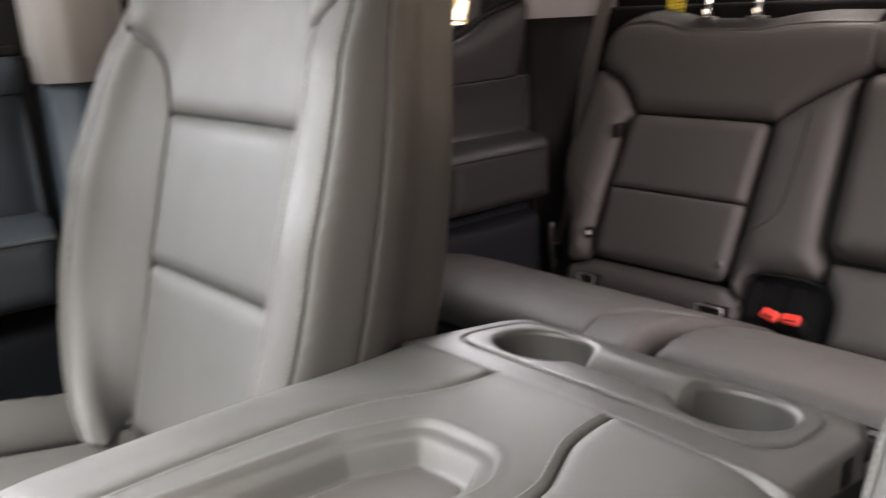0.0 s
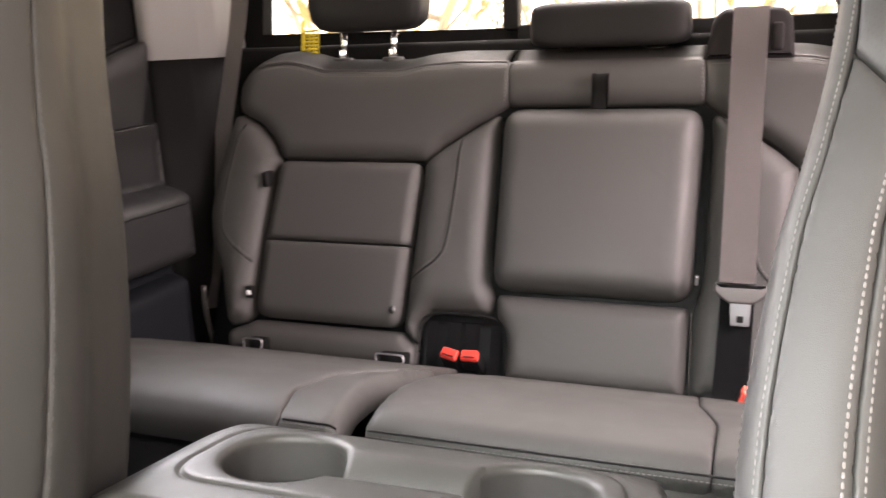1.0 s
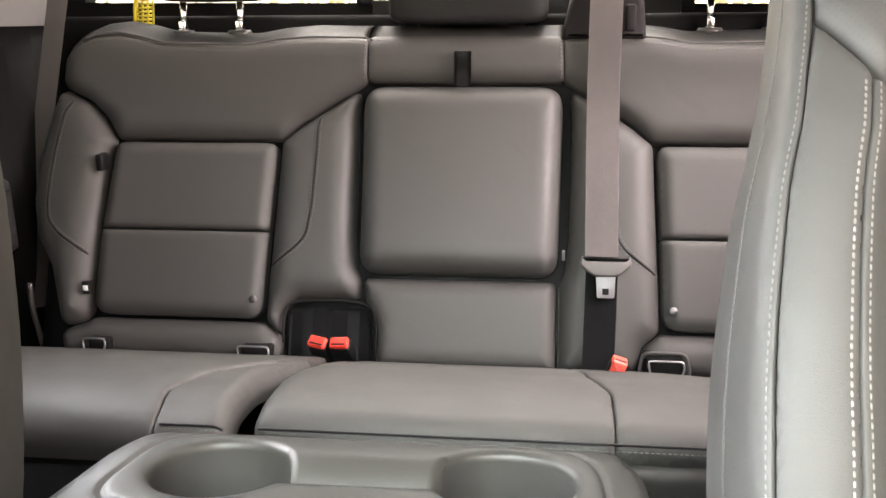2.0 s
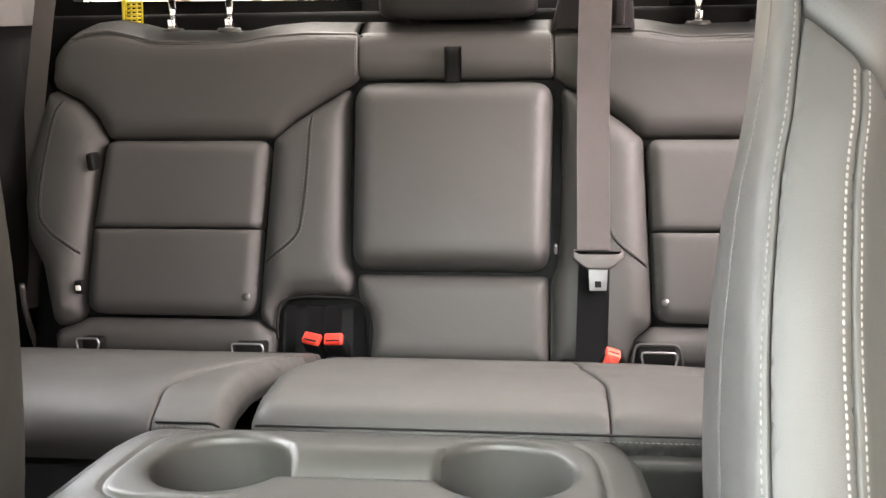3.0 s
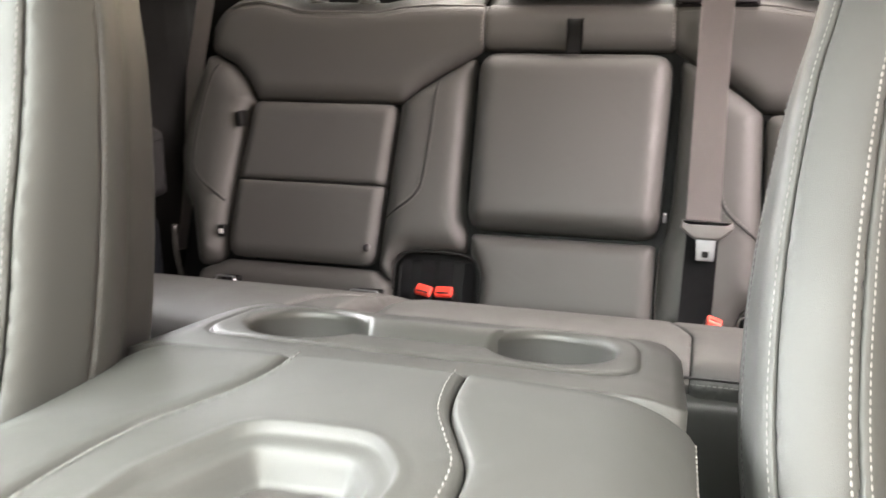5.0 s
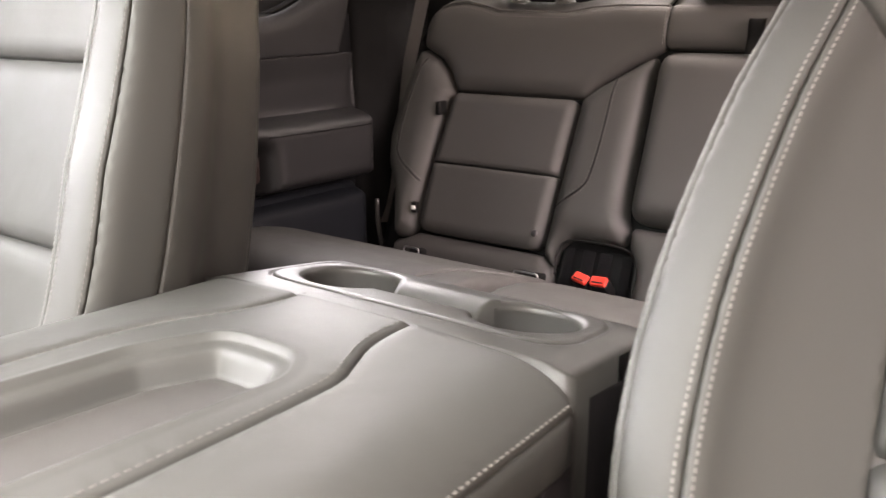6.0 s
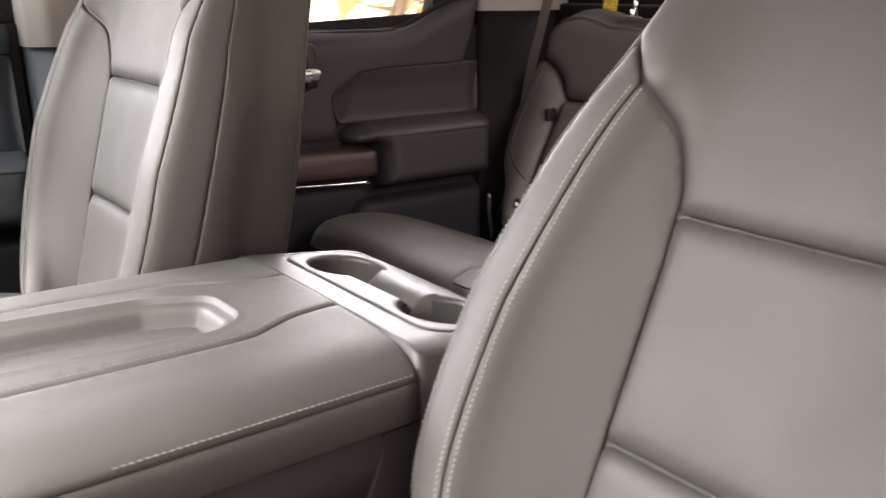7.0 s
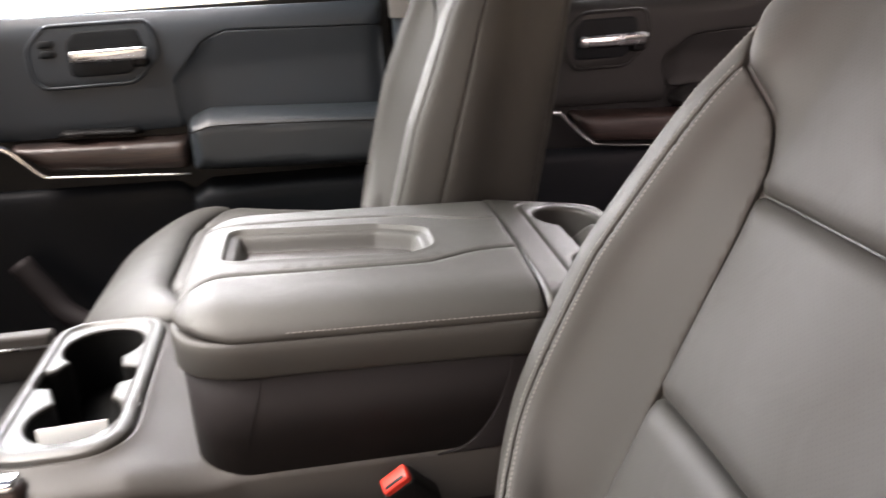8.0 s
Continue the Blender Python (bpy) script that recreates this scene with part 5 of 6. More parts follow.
def front_seat(cx, y_at, z_off, rake, label, cush_y, cush_z, tuck, sect, seams, joints, narrow):
    """seams: the crest, edge and side seams by their way round the section; joints: the insert's two cross seams; narrow: how far the insert tapers."""
    P_CREST, P_EDGE, P_SIDE = seams
    j_top, j_low = joints
    seat = thing("front_seat", (cx, y_at, 0.0), label, "car seat", "front seats")
    S = seat_surface(cx, y_at, z_off, rake, tuck, sect)
    P_BACK, P_END = float(sect[1][10 * 14]), float(sect[1][-1])
    core = sheet(S, np.linspace(-P_END, P_END, 90), np.linspace(0.43, 1.09, 56), -0.0035)
    part("core", core, leather_piece, seat)
    g = 0.0002
    ins = lambda v: P_INS - narrow * np.clip((j_top - v) / (j_top - j_low), 0, 1.6)

    def panel(name, pts, mat=leather, h=0.012, r=0.02, rad=0.006, lab="", step=0.011):
        return part(name, pillow(rounded(pts, rad), S, h, r, 0.010, step), mat, seat, lab)

    panel("insert_middle", [(-P_INS + g, j_top), (P_INS - g, j_top), (ins(j_low) - g, j_low + 0.001), (-ins(j_low) + g, j_low + 0.001)], perf, 0.010, 0.016, 0.004, "perforated leather insert")
    panel("insert_lower", [(-ins(j_low) + g, j_low - 0.001), (ins(j_low) - g, j_low - 0.001), (ins(LOW) - 0.008, LOW), (-ins(LOW) + 0.008, LOW)], perf, 0.010, 0.016, 0.004, "perforated leather insert")
    bound = smooth_line([(P_INS, j_top), (P_INS + 0.003, j_top + 0.018), (P_INS + 0.022, 0.832), (P_CREST - 0.012, 0.851), (P_CREST, 0.857), (P_EDGE - 0.002, 0.884)], 6)
    up = [(-a, b) for a, b in bound[::-1]] + [tuple(p) for p in bound]
    top = [(P_EDGE, 0.91), (P_EDGE, TOP), (-P_EDGE, TOP), (-P_EDGE, 0.91)]
    part("upper_panel", pillow([(a, b + 0.0015) for a, b in up] + top, S, 0.010, 0.016, 0.010, 0.013), perf, seat, "perforated leather upper panel")
    for sgn in (-1, 1):
        m = (lambda p: [tuple(q) for q in p]) if sgn > 0 else (lambda p: mirror([tuple(q) for q in p]))
        k = int(np.argmin(np.abs(bound[:, 0] - P_CREST)))
        inner = [(ins(LOW) - 0.008 + g, LOW), (ins(j_low) + g, j_low)] + [(a + g, b - 0.0015) for a, b in bound[:k]] + [(P_CREST - g, bound[k][1] - 0.003), (P_CREST - g, 0.60), (P_CREST - g, LOW)]
        outer = [(P_CREST + g, LOW), (P_CREST + g, bound[k][1] - 0.003)] + [(a, b - 0.0015) for a, b in bound[k + 1:]] + [(P_EDGE - g, 0.86), (P_EDGE - g, LOW)]
        part("inner_bolster", pillow(m(inner), S, 0.0026, 0.0015, 0.010, 0.006), leather, seat)
        part("outer_bolster", pillow(m(outer), S, 0.0026, 0.0014, 0.010, 0.006), leather, seat)
        part("side_front", pillow(m([(P_EDGE + g, LOW), (P_EDGE + g, TOP - 0.02), (P_SIDE - g, TOP - 0.02), (P_SIDE - g, LOW)]), S, 0.0026, 0.0015, 0.010, 0.007), leather, seat)
        part("side_rear", pillow(m([(P_SIDE + g, LOW - 0.01), (P_SIDE + g, TOP - 0.02), (P_BACK, TOP - 0.02), (P_BACK, LOW - 0.01)]), S, 0.0026, 0.0016, 0.010, 0.008), leather, seat)
        zz = np.linspace(LOW + 0.01, bound[k][1] - 0.006, 40)
        line = m(np.stack([np.full(40, P_CREST), zz], 1))
        for off in (-0.0041, 0.0041):
            part("crest_stitching", stitches(S, line, 0.0028, pitch=0.0042, length=0.0029, width=0.0014, spread=off), thread_pale if cx > 0 else thread_dark, seat, kind="stuff")
        line = m(np.stack([np.full(40, P_EDGE), np.linspace(LOW + 0.01, 1.02, 40)], 1))
        part("edge_stitching", stitches(S, line, 0.0028, pitch=0.0042, length=0.0028, width=0.0010, spread=0.0028 * sgn), thread if cx > 0 else thread_dark, seat, kind="stuff")
        line = m(np.stack([np.full(40, P_SIDE), np.linspace(LOW + 0.01, 1.02, 40)], 1))
        part("side_stitching", stitches(S, line, 0.0028, pitch=0.0042, length=0.0028, width=0.0010, spread=-0.0028 * sgn), thread_shade, seat, kind="stuff")
        shell = [(P_BACK + 0.003, LOW), (P_END - 0.002, LOW), (P_END - 0.002, TOP - 0.03), (P_BACK + 0.003, TOP - 0.03)]
        part("back_shell", pillow(m(shell), S, 0.004, 0.01, 0.01, 0.02), leather, seat)
    up_at = S(np.array([0.0, P_END - 0.001]), np.array([1.07, 1.05]))
    hy, hz = float(up_at[:, 1].mean()), float(up_at[0, 2]) + 0.03
    head = part("headrest", soft_box((cx - 0.128, hy - 0.055, hz), (cx + 0.128, hy + 0.050, hz + 0.165), 5.0), leather, seat)
    for hx in (-0.07, 0.07):
        part("rod", tube([(cx + hx, hy, hz - 0.08), (cx + hx, hy, hz + 0.03)], 0.006, 10), chrome, head)
    # seat cushion
    C = cushion_surface(cx, cush_y, cush_z)
    depth = y_at - cush_y - 0.04
    part("cushion_core", sheet(C, np.linspace(-0.235, 0.235, 40), np.linspace(0.004, depth, 40), -0.010, 0.06), plastic_black, seat)
    part("cushion_insert", pillow(rounded([(-0.135, 0.152), (0.135, 0.152), (0.140, depth), (-0.140, depth)], 0.01), C, 0.012, 0.022, 0.01, 0.014), perf, seat)
    part("cushion_front", pillow(rounded([(-0.225, 0.002, 0.05), (0.225, 0.002, 0.05), (0.238, 0.149, 0.01), (-0.238, 0.149, 0.01)], 0.02, 9), C, 0.012, 0.03, 0.01, 0.014), leather, seat)
    for sgn in (-1, 1):
        pts = [(0.138, 0.152, 0.004), (0.238, 0.152, 0.01), (0.240, depth, 0.02), (0.143, depth, 0.01)]
        part("cushion_bolster", pillow(rounded(pts if sgn > 0 else mirror(pts), 0.01), C, 0.012, 0.026, 0.01, 0.014), leather, seat)
    part("seat_base", block((cx - 0.20, cush_y + 0.12, 0.0), (cx + 0.20, y_at, cush_z - 0.10), 0.02), plastic_black, seat)
    part("side_shield", block((cx - 0.245, cush_y + 0.09, 0.16), (cx + 0.245, y_at + 0.02, cush_z - 0.075), 0.025), plastic_low, seat)
    return seat


front_seat(-0.3695, 0.0486, -0.039, 15.9, "grey leather front passenger seat with pale stitching", -0.515, 0.475, (0.55, 0.545, 0.0), PASSENGER_SECTION, (0.2027, 0.2345, 0.2830), (0.777, 0.627), 0.0)
front_seat(0.4319, 0.1546, -0.0873, 27.3, "grey leather driver seat with pale double stitching on the bolster", -0.43, 0.415, (0.60, 0.588, 0.013), DRIVER_SECTION, (0.1985, 0.2300, 0.2830), (0.7862, 0.644), 0.008)


# ---- centre console ----
CX = 0.008


def lid_z(y):
    return 0.591 + (0.05 - np.asarray(y, float)) * 0.033


def console():
    con = thing("centre_console", (CX, -0.05, 0.0), "grey centre console with padded lid and cup holders", "centre console")
    # body: lower housing, from the bin at the front to the rear face
    part("lower_body", joined(block((CX - 0.1625, -0.30, 0.0), (CX + 0.1625, 0.235, 0.424), 0.010), block((CX - 0.184, -0.62, 0.0), (CX + 0.184, -0.29, 0.385), 0.010)), plastic_low, con)
    box_ring = rounded([(CX - 0.160, 0.054, 0.004), (CX - 0.160, -0.279, 0.055), (CX + 0.160, -0.279, 0.055), (CX + 0.160, 0.054, 0.004)], 0.05, 8)
    part("upper_box", prism(box_ring, 0.430, 0.545, "z", 0.0), plastic_low, con)
    part("rear_box", block((CX - 0.152, 0.0545, 0.42), (CX + 0.152, 0.20, 0.468), 0.004), plastic_low, con)
    part("box_joint", tube([(CX + 0.1605, -0.205, 0.532), (CX + 0.1605, -0.228, 0.46)], 0.0005, 5), plastic_low, con)
    # rear end of the box's driver side: a raised trim with a swept front edge
    sweep = [tuple(p) for p in smooth_line([(-0.060, 0.4335), (-0.028, 0.440), (-0.002, 0.467), (0.013, 0.500), (0.019, 0.5255)], 6)]
    part("side_trim", prism(sweep + [(0.0535, 0.5255), (0.0535, 0.4335)], CX + 0.1590, CX + 0.1632, "x", 0.0012), plastic_low, con)
    # lid: side band, padded top pieces
    lid = part("lid", bmesh.new(), leather, con)
    outer = rounded([(CX - 0.166, 0.052, 0.006), (CX - 0.172, -0.12, 0.05), (CX - 0.172, -0.286, 0.070), (CX + 0.166, -0.286, 0.070), (CX + 0.166, 0.052, 0.006)], 0.05, 10)
    band = bmesh.new()
    ring = spaced(outer, 0.012, True)
    ctr = ring.mean(0)
    def scaled(k):
        d = ring - ctr
        n = np.linalg.norm(d, axis=1, keepdims=True)
        return ctr + d * (1 - k / n)
    loops = []
    for k, z in ((0.008, 0.5265), (0.0025, 0.5275), (0.0005, 0.531), (0.0, 0.552), (0.0006, 0.5580), (0.0026, 0.5612), (0.0060, 0.5620)):
        loops.append([band.verts.new((p[0], p[1], z + 0.033 * (0.05 - p[1]))) for p in scaled(k)])
    for a, b in zip(loops, loops[1:]):
        for j in range(len(ring)):
            band.faces.new([a[j], a[(j + 1) % len(ring)], b[(j + 1) % len(ring)], b[j]])
    band.faces.new(loops[0][::-1])
    band.faces.new(loops[-1])
    part("lid_band", band, leather, lid)

    orim = spaced(rounded([(CX - 0.166, 0.25, 0.006), (CX - 0.166, 0.052, 0.01), (CX - 0.172, -0.12, 0.05), (CX - 0.172, -0.286, 0.070), (CX + 0.166, -0.286, 0.070), (CX + 0.166, 0.25, 0.006)], 0.05, 10), 0.006, True)

    def top_low(u, v):
        return np.stack([u, v, lid_z(v) - 0.020 - 0.006 * ((np.asarray(u) - CX) / 0.16) ** 2], -1)

    def top(u, v):
        u, v = np.asarray(u, float), np.asarray(v, float)
        shed = 0.029 * (np.sqrt(1 - (1 - np.clip(edge_distance(np.stack([np.ravel(u), np.ravel(v)], 1), orim) / 0.050, 0, 1)) ** 2).reshape(np.shape(u)) - 1)
        return np.stack([u, v, lid_z(v) - 0.0045 - 0.006 * ((u - CX) / 0.16) ** 2 + shed], -1)

    seam_r = smooth_line([(0.057, 0.052), (0.057, 0.030), (0.061, 0.004), (0.071, -0.020), (0.0795, -0.042), (0.081, -0.075), (0.080, -0.16), (0.080, -0.235), (0.092, -0.266), (0.117, -0.2786)], 6)
    seam_l = smooth_line([(-0.042, 0.052), (-0.043, 0.030), (-0.049, 0.004), (-0.060, -0.020), (-0.0715, -0.045), (-0.080, -0.085), (-0.084, -0.16), (-0.084, -0.235), (-0.090, -0.266), (-0.105, -0.2786)], 6)
    tray_out = rounded([(-0.043, -0.085, 0.03), (-0.020, -0.033, 0.022), (0.038, -0.031, 0.024), (0.056, -0.058, 0.03), (0.043, -0.242, 0.014), (-0.058, -0.244, 0.014)], 0.02)
    tr_ring = spaced(tray_out, 0.005, True)
    tt = np.roll(tr_ring, -1, axis=0) - np.roll(tr_ring, 1, axis=0)
    tt /= np.linalg.norm(tt, axis=1, keepdims=True)
    tin = np.stack([-tt[:, 1], tt[:, 0]], 1)
    if not inside(tr_ring[:1] + tin[:1] * 0.004, tr_ring)[0]:
        tin = -tin
    tray_loops = [tr_ring + tin * k for k in (-0.010, -0.006, -0.003, -0.001, 0.0004, 0.002, 0.004, 0.0065, 0.009, 0.0105, 0.0125, 0.015, 0.0165, 0.0180, 0.0205)]

    def dish(u, v):
        q = np.stack([u, v], 1)
        d = edge_distance(q, tr_ring) * np.where(inside(q, tr_ring), 1, -1)
        return np.interp(d, [-0.02, -0.006, -0.0025, -0.0008, 0.0006, 0.004, 0.0095, 0.0115, 0.0155, 0.0172, 0.02], [0, 0.0006, 0.0018, 0.0012, -0.0035, -0.0042, -0.0058, -0.009, -0.0195, -0.0212, -0.0215])

    mid = [tuple(p) for p in seam_r] + [tuple(p) for p in seam_l[::-1]]
    right = [(CX + 0.1632, 0.052)] + [(CX + 0.096 + 0.0672 * math.cos(a), -0.216 - 0.0672 * math.sin(a)) for a in np.linspace(0, radians(76), 14)] + [(a + 0.0004, b) for a, b in seam_r[::-1][2:]]
    right = [(float(a), float(b)) for a, b in right]
    left = [(a - 0.0004, b) for a, b in seam_l[:-2]] + [(CX - 0.102 - 0.0672 * math.cos(a), -0.216 - 0.0672 * math.sin(a)) for a in np.linspace(radians(76), 0, 14)] + [(CX - 0.1692, -0.12), (CX - 0.1632, 0.052)]
    left = [(float(a), float(b)) for a, b in left]
    part("lid_centre", pillow([(a - 0.0004 * np.sign(a - CX), b) for a, b in mid], top, 0.0045, 0.0045, 0.012, 0.0075, dish, (tr_ring, 0.0215, tray_loops)), leather, lid)
    part("lid_side", pillow(right, top, 0.0048, 0.0045, 0.012, 0.008), leather, lid)
    part("lid_side", pillow(left, top, 0.0048, 0.0045, 0.012, 0.008), leather, lid)
    part("tray_mat", pillow(rounded([(-0.024, -0.088, 0.016), (-0.010, -0.0535, 0.012), (0.028, -0.0515, 0.012), (0.036, -0.068, 0.016), (0.024, -0.222, 0.006), (-0.038, -0.224, 0.006)], 0.01), top_low, 0.0006, 0.003, 0.004, 0.01), tray_mat, lid, "ribbed rubber mat in the lid tray")
    part("seam_stitching", stitches(top, seam_r[:-6], 0.0051, pitch=0.0052, length=0.0036, width=0.0014, spread=-0.0056), thread_dark, lid, kind="stuff")
    part("seam_stitching", stitches(top, seam_l[:-6], 0.0051, pitch=0.0052, length=0.0036, width=0.0014, spread=0.0056), thread_dark, lid, kind="stuff")
    part("edge_stitching", stitches(top, [(CX + 0.1604, 0.045), (CX + 0.1604, -0.18)], 0.0050, pitch=0.0050, length=0.0034, width=0.0014), thread_pale, lid, kind="stuff")

    # rear module with two cups and the channel between them
    mod = part("rear_cup_module", bmesh.new(), plastic, con)
    def mod_surface(u, v):
        v = np.asarray(v, float)
        z = 0.584 - 0.15 * (v - 0.06) - 3.0 * np.clip(v - 0.165, 0, 1) ** 2 - 1.6 * np.clip(np.abs(np.asarray(u) - CX) - 0.135, 0, 1) ** 1.5 - 30 * np.clip(v - 0.19, 0, 1) ** 2
        return np.stack([u, v, z], -1)
    cups = ((-0.0715, 0.140), (0.0885, 0.142))
    R = 0.0395
    # top skin with the figure of two rounds and a channel cut out
    def open_shape(grow):
        pts = []
        for cx_, cy_, a0, a1 in ((cups[0][0], cups[0][1], 25, 335), (cups[1][0], cups[1][1], 205, 515)):
            for a in np.linspace(radians(a0), radians(a1), 28):
                pts.append((cx_ + (R + grow) * math.cos(a), cy_ + (R + grow) * math.sin(a)))
        return pts
    hole = np.array(open_shape(0.0))
    outline = rounded([(CX - 0.160, 0.0545, 0.004), (CX + 0.160, 0.0545, 0.004), (CX + 0.158, 0.16, 0.03), (CX + 0.140, 0.212, 0.035), (CX - 0.140, 0.212, 0.035), (CX - 0.158, 0.16, 0.03)], 0.02, 6)
    oring = spaced(outline, 0.006, True)
    hring = spaced(hole, 0.005, True)
    lip_out = spaced(rounded([(-0.126, 0.090, 0.03), (0.142, 0.090, 0.03), (0.140, 0.195, 0.05), (-0.124, 0.195, 0.05)], 0.04, 8), 0.006, True)
    gg = np.stack(np.meshgrid(np.arange(-0.16, 0.175, 0.005), np.arange(0.056, 0.212, 0.005)), -1).reshape(-1, 2)
    ok = inside(gg, oring) & ~inside(gg, hring)
    gg = gg[ok]
    gg = gg[(edge_distance(gg, oring) > 0.003) & (edge_distance(gg, hring) > 0.0065) & (edge_distance(gg, lip_out) > 0.0065)]

    def offsets(ring_, ks):
        t_ = np.roll(ring_, -1, axis=0) - np.roll(ring_, 1, axis=0)
        t_ /= np.linalg.norm(t_, axis=1, keepdims=True)
        n_ = np.stack([-t_[:, 1], t_[:, 0]], 1)
        if inside(ring_[:1] + n_[:1] * 0.002, ring_)[0]:
            n_ = -n_
        q_ = np.vstack([ring_ + n_ * k_ for k_ in ks])
        return q_

    fine = np.vstack([offsets(lip_out, (-0.004, -0.0015, 0.0, 0.001, 0.002, 0.0035, 0.0055)), offsets(hring, (0.0012, 0.0028, 0.005))])
    fine = fine[inside(fine, oring) & ~inside(fine, hring)]
    fine = fine[(edge_distance(fine, oring) > 0.002) & (edge_distance(fine, hring) > 0.0009)]
    allp = np.vstack([oring, hring, gg, fine])
    no, nh = len(oring), len(hring)
    edges = [(i, (i + 1) % no) for i in range(no)] + [(no + i, no + (i + 1) % nh) for i in range(nh)]
    cdt = geometry.delaunay_2d_cdt([Vector(q) for q in allp], edges, [], 0, 1e-6)
    co = np.array([(q.x, q.y) for q in cdt[0]])
    dl = edge_distance(co, lip_out) * np.where(inside(co, lip_out), 1, -1)
    dh = edge_distance(co, hring)
    dd = 0.0007 * np.clip((dl + 0.0005) / 0.003, 0, 1) - 0.0022 * np.exp(-((dl + 0.0016) / 0.0013) ** 2) - 0.0035 * np.clip(1 - dh / 0.005, 0, 1) ** 2
    xyz = raised(mod_surface, co[:, 0], co[:, 1], dd)
    bm = bmesh.new()
    vs = [bm.verts.new(p) for p in xyz]
    for f in cdt[2]:
        c = co[list(f)].mean(0)[None]
        if inside(c, oring)[0] and not inside(c, hring)[0]:
            bm.faces.new([vs[i] for i in f])
    for e in [e for e in bm.edges if len(e.link_faces) == 1]:
        lp = e.link_loops[0]
        a, b = lp.vert, lp.link_loop_next.vert
        mid_xy = np.array([[(a.co.x + b.co.x) / 2, (a.co.y + b.co.y) / 2]])
        drop = 0.10 if edge_distance(mid_xy, oring)[0] < 0.004 else (0.034 if -0.037 < mid_xy[0][0] < 0.054 else 0.004)
        bm.faces.new([b, a, bm.verts.new(a.co - Vector((0, 0, drop))), bm.verts.new(b.co - Vector((0, 0, drop)))])
    bmesh.ops.remove_doubles(bm, verts=bm.verts[:], dist=1e-5)
    part("module_top", bm, plastic, mod)
    for k, (cx_, cy_) in enumerate(cups):
        cup = bmesh.new()
        loops = []
        ring48 = np.linspace(0, 2 * math.pi, 48, endpoint=False)
        for rr, zz in ((R, 0.60), (R - 0.0005, 0.548), (R - 0.002, 0.530), (R - 0.004, 0.487), (R - 0.008, 0.476), (0.001, 0.474)):
            lip_z = mod_surface(cx_ + rr * np.cos(ring48), cy_ + rr * np.sin(ring48))[:, 2] - 0.0035
            loops.append([cup.verts.new((cx_ + rr * math.cos(a), cy_ + rr * math.sin(a), zl if zz > 0.59 else zz)) for a, zl in zip(ring48, lip_z)])
        for a, b in zip(loops, loops[1:]):
            for j in range(48):
                # the side towards the channel is open at the top
                if a is loops[0] and (abs((j + 0.5) * 7.5 - (0 if k == 0 else 180)) < 26 or abs((j + 0.5) * 7.5 - 360 - (0 if k == 0 else 180)) < 26):
                    continue
                cup.faces.new([a[j], b[j], b[(j + 1) % 48], a[(j + 1) % 48]])
        c_ob = part("cup_holder", cup, plastic_mid, mod)
        for ang in ((70, 200, 320) if k == 0 else (120, 215, 340)):
            a = radians(ang)
            fin = moved(block((-0.011, -0.006, -0.020), (0.004, 0.006, 0.014), 0.004), Matrix.Translation((cx_ + (R - 0.003) * math.cos(a), cy_ + (R - 0.003) * math.sin(a), 0.508)) @ pose(0, 0, 0, 0, 0, ang))
            part("grip_fin", fin, black_rubber, c_ob)
    # channel floor, a shallow saddle
    def chan(u, v):
        u, v = np.asarray(u, float), np.asarray(v, float)
        x0 = cups[0][0] + np.sqrt(R**2 - np.clip(v - cups[0][1], -0.03, 0.03) ** 2)
        x1 = cups[1][0] - np.sqrt(R**2 - np.clip(v - cups[1][1], -0.03, 0.03) ** 2)
        rise = 0.5745 - 0.15 * (v - 0.14) - 0.036 * np.clip(1 - (v - 0.1205) / 0.041, 0, 1) ** 1.8
        end = np.clip(np.maximum(-u, u - 1) / 0.1, 0, 1)
        return np.stack([x0 + (x1 - x0) * np.clip(u, 0, 1), v, rise * (1 - end) + 0.538 * end], -1)
    part("channel", sheet(chan, np.r_[-0.1, np.linspace(0, 1, 20), 1.1], np.linspace(0.1205, 0.1622, 16)), plastic, mod)
    part("rear_face", block((CX - 0.150, 0.196, 0.10), (CX + 0.150, 0.236, 0.535), 0.014), plastic_low, con)
    side_l = [(0.056, 0.47), (0.228, 0.47), (0.228, 0.515), (0.20, 0.535), (0.056, 0.564)]
    for sx in (-1, 1):
        a, b = sorted((CX + sx * 0.150, CX + sx * 0.1595))
        part("module_side", prism(rounded(side_l, 0.004), a, b, "x", 0.002), plastic_low, con)

    # front cup tray
    deck_z = 0.462
    fc = ((-0.078, -0.408), (0.086, -0.398))
    fr = 0.044
    def fopen():
        pts = []
        for cx_, cy_, a0, a1 in ((fc[0][0], fc[0][1], 38, 322), (fc[1][0], fc[1][1], 218, 502)):
            for a in np.linspace(radians(a0), radians(a1), 26):
                pts.append((cx_ + fr * math.cos(a), cy_ + fr * math.sin(a)))
            if cx_ < 0:
                pts += [(-0.022, -0.446), (-0.020, -0.456), (0.012, -0.456), (0.016, -0.440)]
            else:
                pts += [(0.020, -0.372), (0.016, -0.356), (-0.012, -0.358), (-0.020, -0.376)]
        return pts
    fh = spaced(np.array(fopen()), 0.005, True)
    rim = spaced(rounded([(-0.150, -0.345, 0.05), (-0.150, -0.475, 0.05), (0.158, -0.468, 0.05), (0.158, -0.335, 0.05)], 0.05, 8), 0.006, True)
    k = np.linspace(0, 1, 90, endpoint=False)
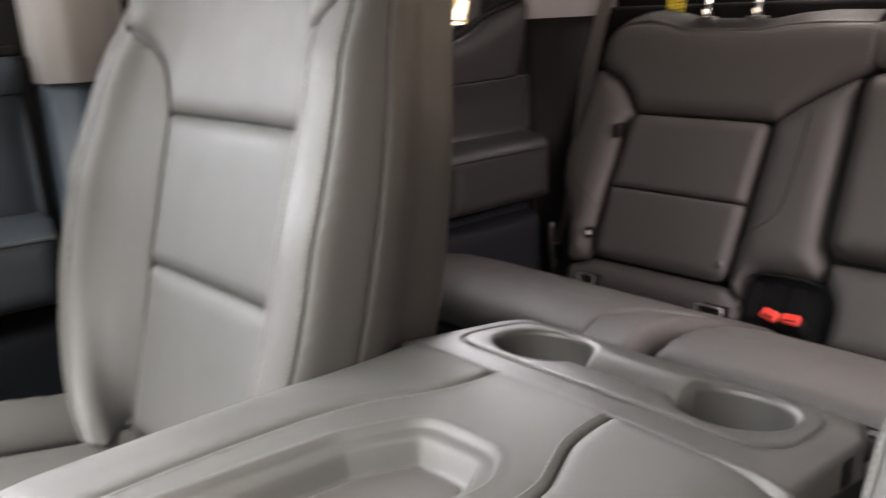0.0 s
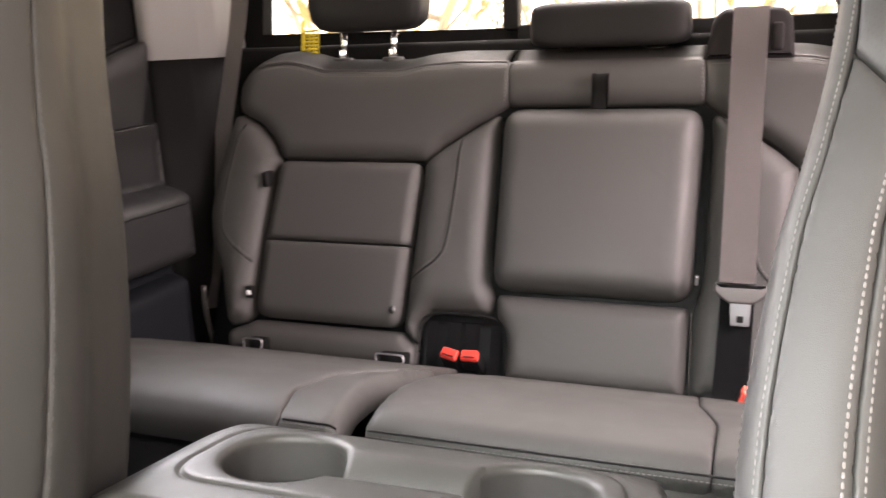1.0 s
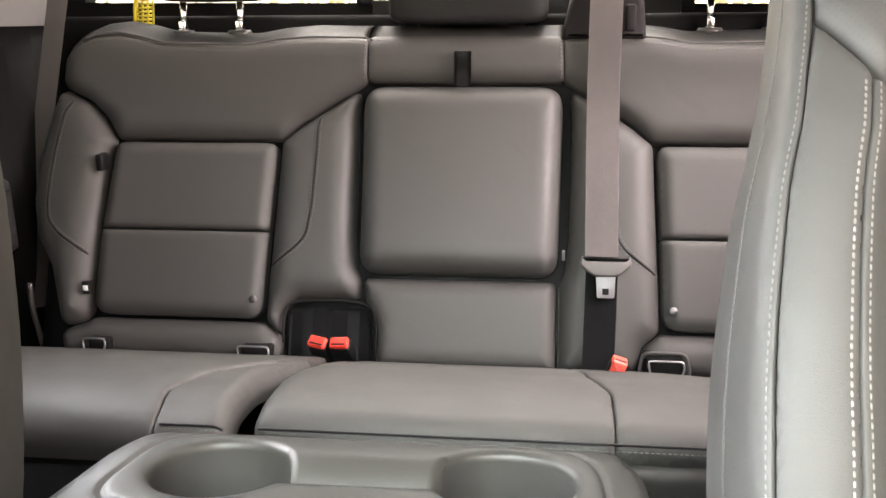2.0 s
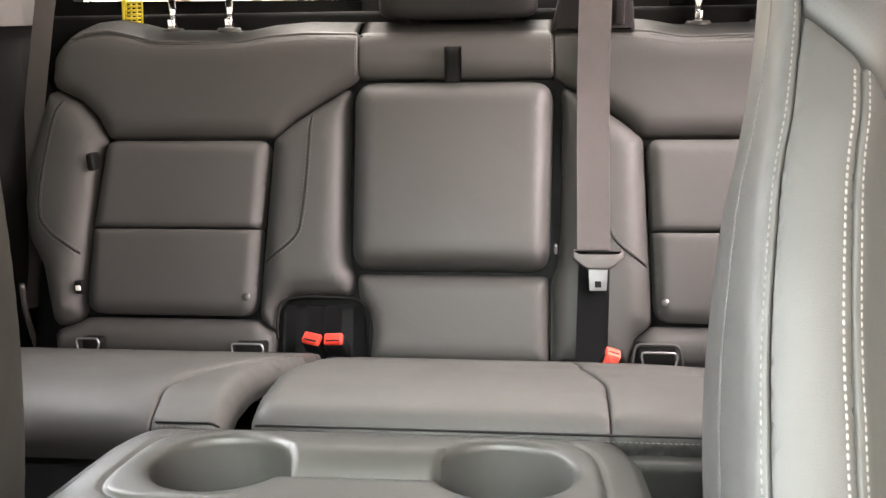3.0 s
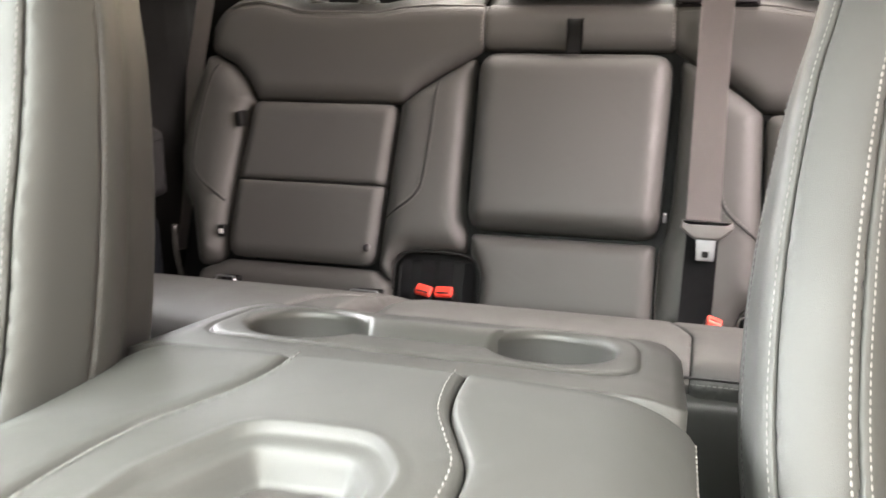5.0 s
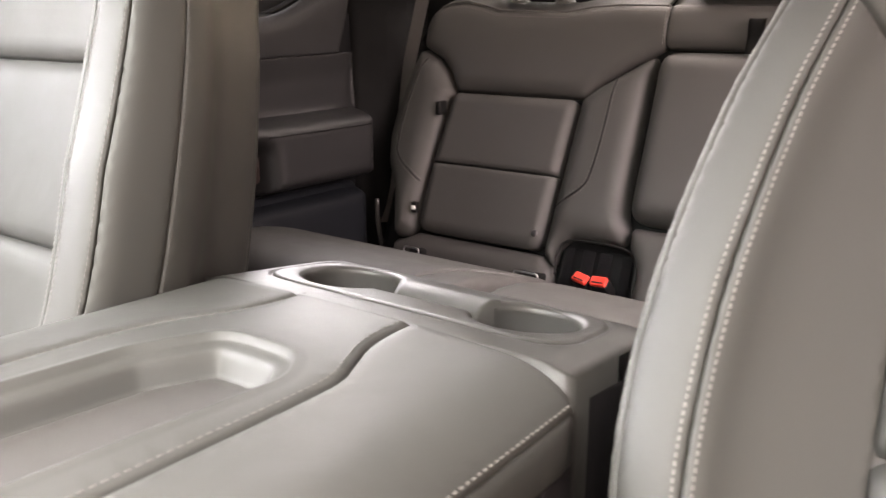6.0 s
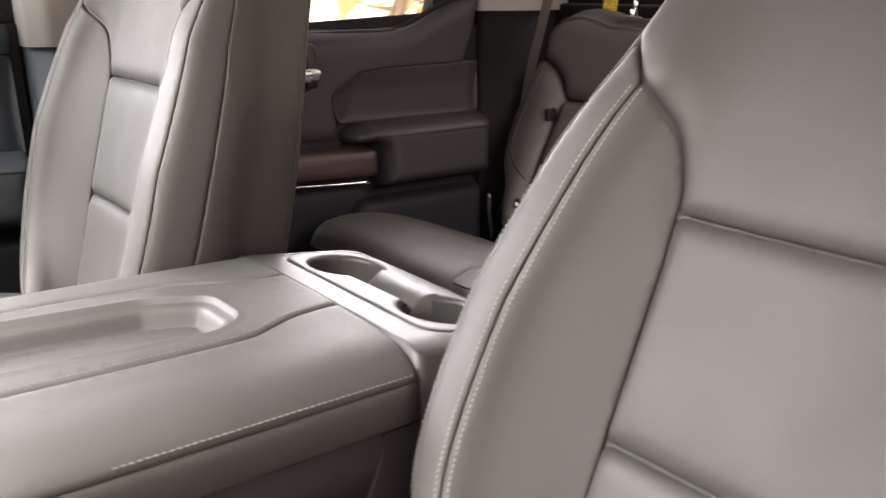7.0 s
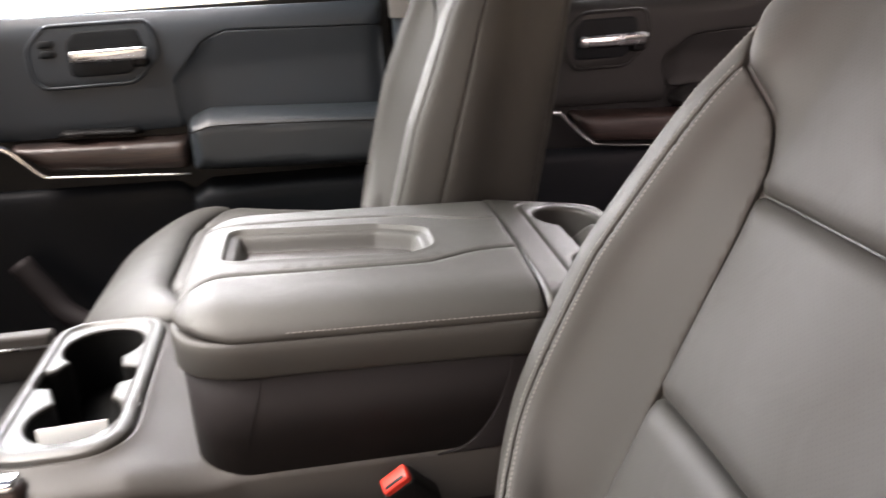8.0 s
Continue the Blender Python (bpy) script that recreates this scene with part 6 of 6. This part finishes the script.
    gg = np.stack(np.meshgrid(np.arange(-0.16, 0.17, 0.006), np.arange(-0.486, -0.325, 0.006)), -1).reshape(-1, 2)
    gg = gg[inside(gg, rim) & ~inside(gg, fh)]
    gg = gg[(edge_distance(gg, rim) > 0.019) & (edge_distance(gg, fh) > 0.006)]
    fine = np.vstack([offsets(rim, (-0.0015, -0.0035, -0.006, -0.010, -0.0125, -0.0145, -0.0165)), offsets(fh, (0.0015, 0.0035))])
    fine = fine[inside(fine, rim) & ~inside(fine, fh)]
    fine = fine[(edge_distance(fine, fh) > 0.0012) & (edge_distance(fine, rim) > 0.001)]
    allp = np.vstack([rim, fh, gg, fine])
    no, nh = len(rim), len(fh)
    cdt = geometry.delaunay_2d_cdt([Vector(q) for q in allp], [(i, (i + 1) % no) for i in range(no)] + [(no + i, no + (i + 1) % nh) for i in range(nh)], [], 0, 1e-6)
    co = np.array([(q.x, q.y) for q in cdt[0]])
    d1, d2 = edge_distance(co, rim), edge_distance(co, fh)
    zz = deck_z + 0.010 + 0.006 * np.sqrt(np.clip(d1 / 0.010, 0, 1)) - 0.004 * np.clip((d1 - 0.012) / 0.004, 0, 1) - 0.003 * np.clip(1 - d2 / 0.004, 0, 1) ** 2
    bm = bmesh.new()
    vs = [bm.verts.new((a, b, c)) for (a, b), c in zip(co, zz)]
    for f in cdt[2]:
        c = co[list(f)].mean(0)[None]
        if inside(c, rim)[0] and not inside(c, fh)[0]:
            bm.faces.new([vs[i] for i in f])
    for e in [e for e in bm.edges if len(e.link_faces) == 1]:
        lp = e.link_loops[0]
        a, b = lp.vert, lp.link_loop_next.vert
        out_edge = edge_distance(np.array([[(a.co.x + b.co.x) / 2, (a.co.y + b.co.y) / 2]]), rim)[0] < 0.003
        drop = 0.03 if out_edge else 0.003
        bm.faces.new([b, a, bm.verts.new(a.co - Vector((0, 0, drop))), bm.verts.new(b.co - Vector((0, 0, drop)))])
    bmesh.ops.remove_doubles(bm, verts=bm.verts[:], dist=1e-5)
    tray = part("front_cup_tray", bm, plastic, con, "grey front cup holder surround")
    liner = bmesh.new()
    rows_ = [[liner.verts.new((p[0], p[1], z)) for p in fh] for z in (deck_z + 0.0092, 0.400)]
    for j in range(nh):
        liner.faces.new([rows_[0][j], rows_[1][j], rows_[1][(j + 1) % nh], rows_[0][(j + 1) % nh]])
    part("cup_liner", liner, well_black, tray)
    part("cup_well", block((-0.135, -0.458, 0.3855), (0.140, -0.35, 0.398), 0.006), well_black, tray)
    deck_pts = [(CX - 0.1635, 0.20), (CX + 0.1635, 0.20), (CX + 0.1635, -0.235, 0.05), (CX + 0.188, -0.33), (CX + 0.186, -0.49), (CX - 0.186, -0.49), (CX - 0.188, -0.33), (CX - 0.1635, -0.235, 0.05)]
    fall = lambda v: np.clip((np.asarray(v) + 0.345) / 0.09, 0, 1)
    flat = lambda u, v: np.stack([u, v, deck_z - 0.012 - 0.019 * fall(v) ** 2 * (3 - 2 * fall(v))], -1)
    
    def sunk(u, v):
        q = np.stack([u, v], 1)
        d = edge_distance(q, rim) * np.where(inside(q, rim), 1, -1)
        return np.where(d > 0, 0.007 - 0.12 * np.clip((d - 0.0005) / 0.004, 0, 1), 0.007 * np.exp(np.minimum(d, 0) / 0.009))

    rim_loops = [offsets(rim, (k_,)) for k_ in (-0.006, -0.004, -0.0025, -0.0008, 0.0008, 0.003, 0.006, 0.011)]
    part("deck", pillow(rounded(deck_pts, 0.012), flat, 0.014, 0.03, 0.05, 0.008, sunk, (rim, 0.014, rim_loops)), plastic_deck, con)
    # open bin ahead of the cups
    part("bin_wall", block((CX - 0.182, -0.620, 0.40), (CX - 0.160, -0.492, 0.464), 0.006), plastic_deck, con)
    part("bin_wall", block((CX + 0.160, -0.620, 0.40), (CX + 0.182, -0.492, 0.464), 0.006), plastic_deck, con)
    part("bin_mat", block((CX - 0.162, -0.620, 0.386), (CX + 0.162, -0.491, 0.405), 0.003), well_black, con)
    part("bin_edge", tube([(CX - 0.158, -0.62, 0.448), (CX - 0.158, -0.495, 0.448)], 0.0022, 6), satin, con)
    part("wood_trim", block((CX + 0.162, -0.62, 0.37), (CX + 0.190, -0.414, 0.472), 0.008), wood, con, "dark walnut side trim")
    part("trim_cap", block((CX + 0.164, -0.62, 0.4665), (CX + 0.188, -0.418, 0.476), 0.004), chrome, con, "chrome cap line")
    return con


console()


def paper_card():
    c = thing("paper_card", (0.086, -0.40, 0.44), "small white paper card in the front cup holder", "card")
    bm = block((-0.0006, -0.033, 0.0), (0.0006, 0.033, 0.037), 0.0004)
    part("sheet", moved(bm, Matrix.Translation((0.099, -0.398, 0.434)) @ pose(0, 0, 0, 0, -8, 3)), paper, c)


paper_card()
buckle("belt_buckle", Vector((0.206, -0.097, 0.436)), pose(0, 0, 0, 34) @ pose(0, 0, 0, 20, 0, 90), red, "black driver belt buckle with a red press button beside the console")
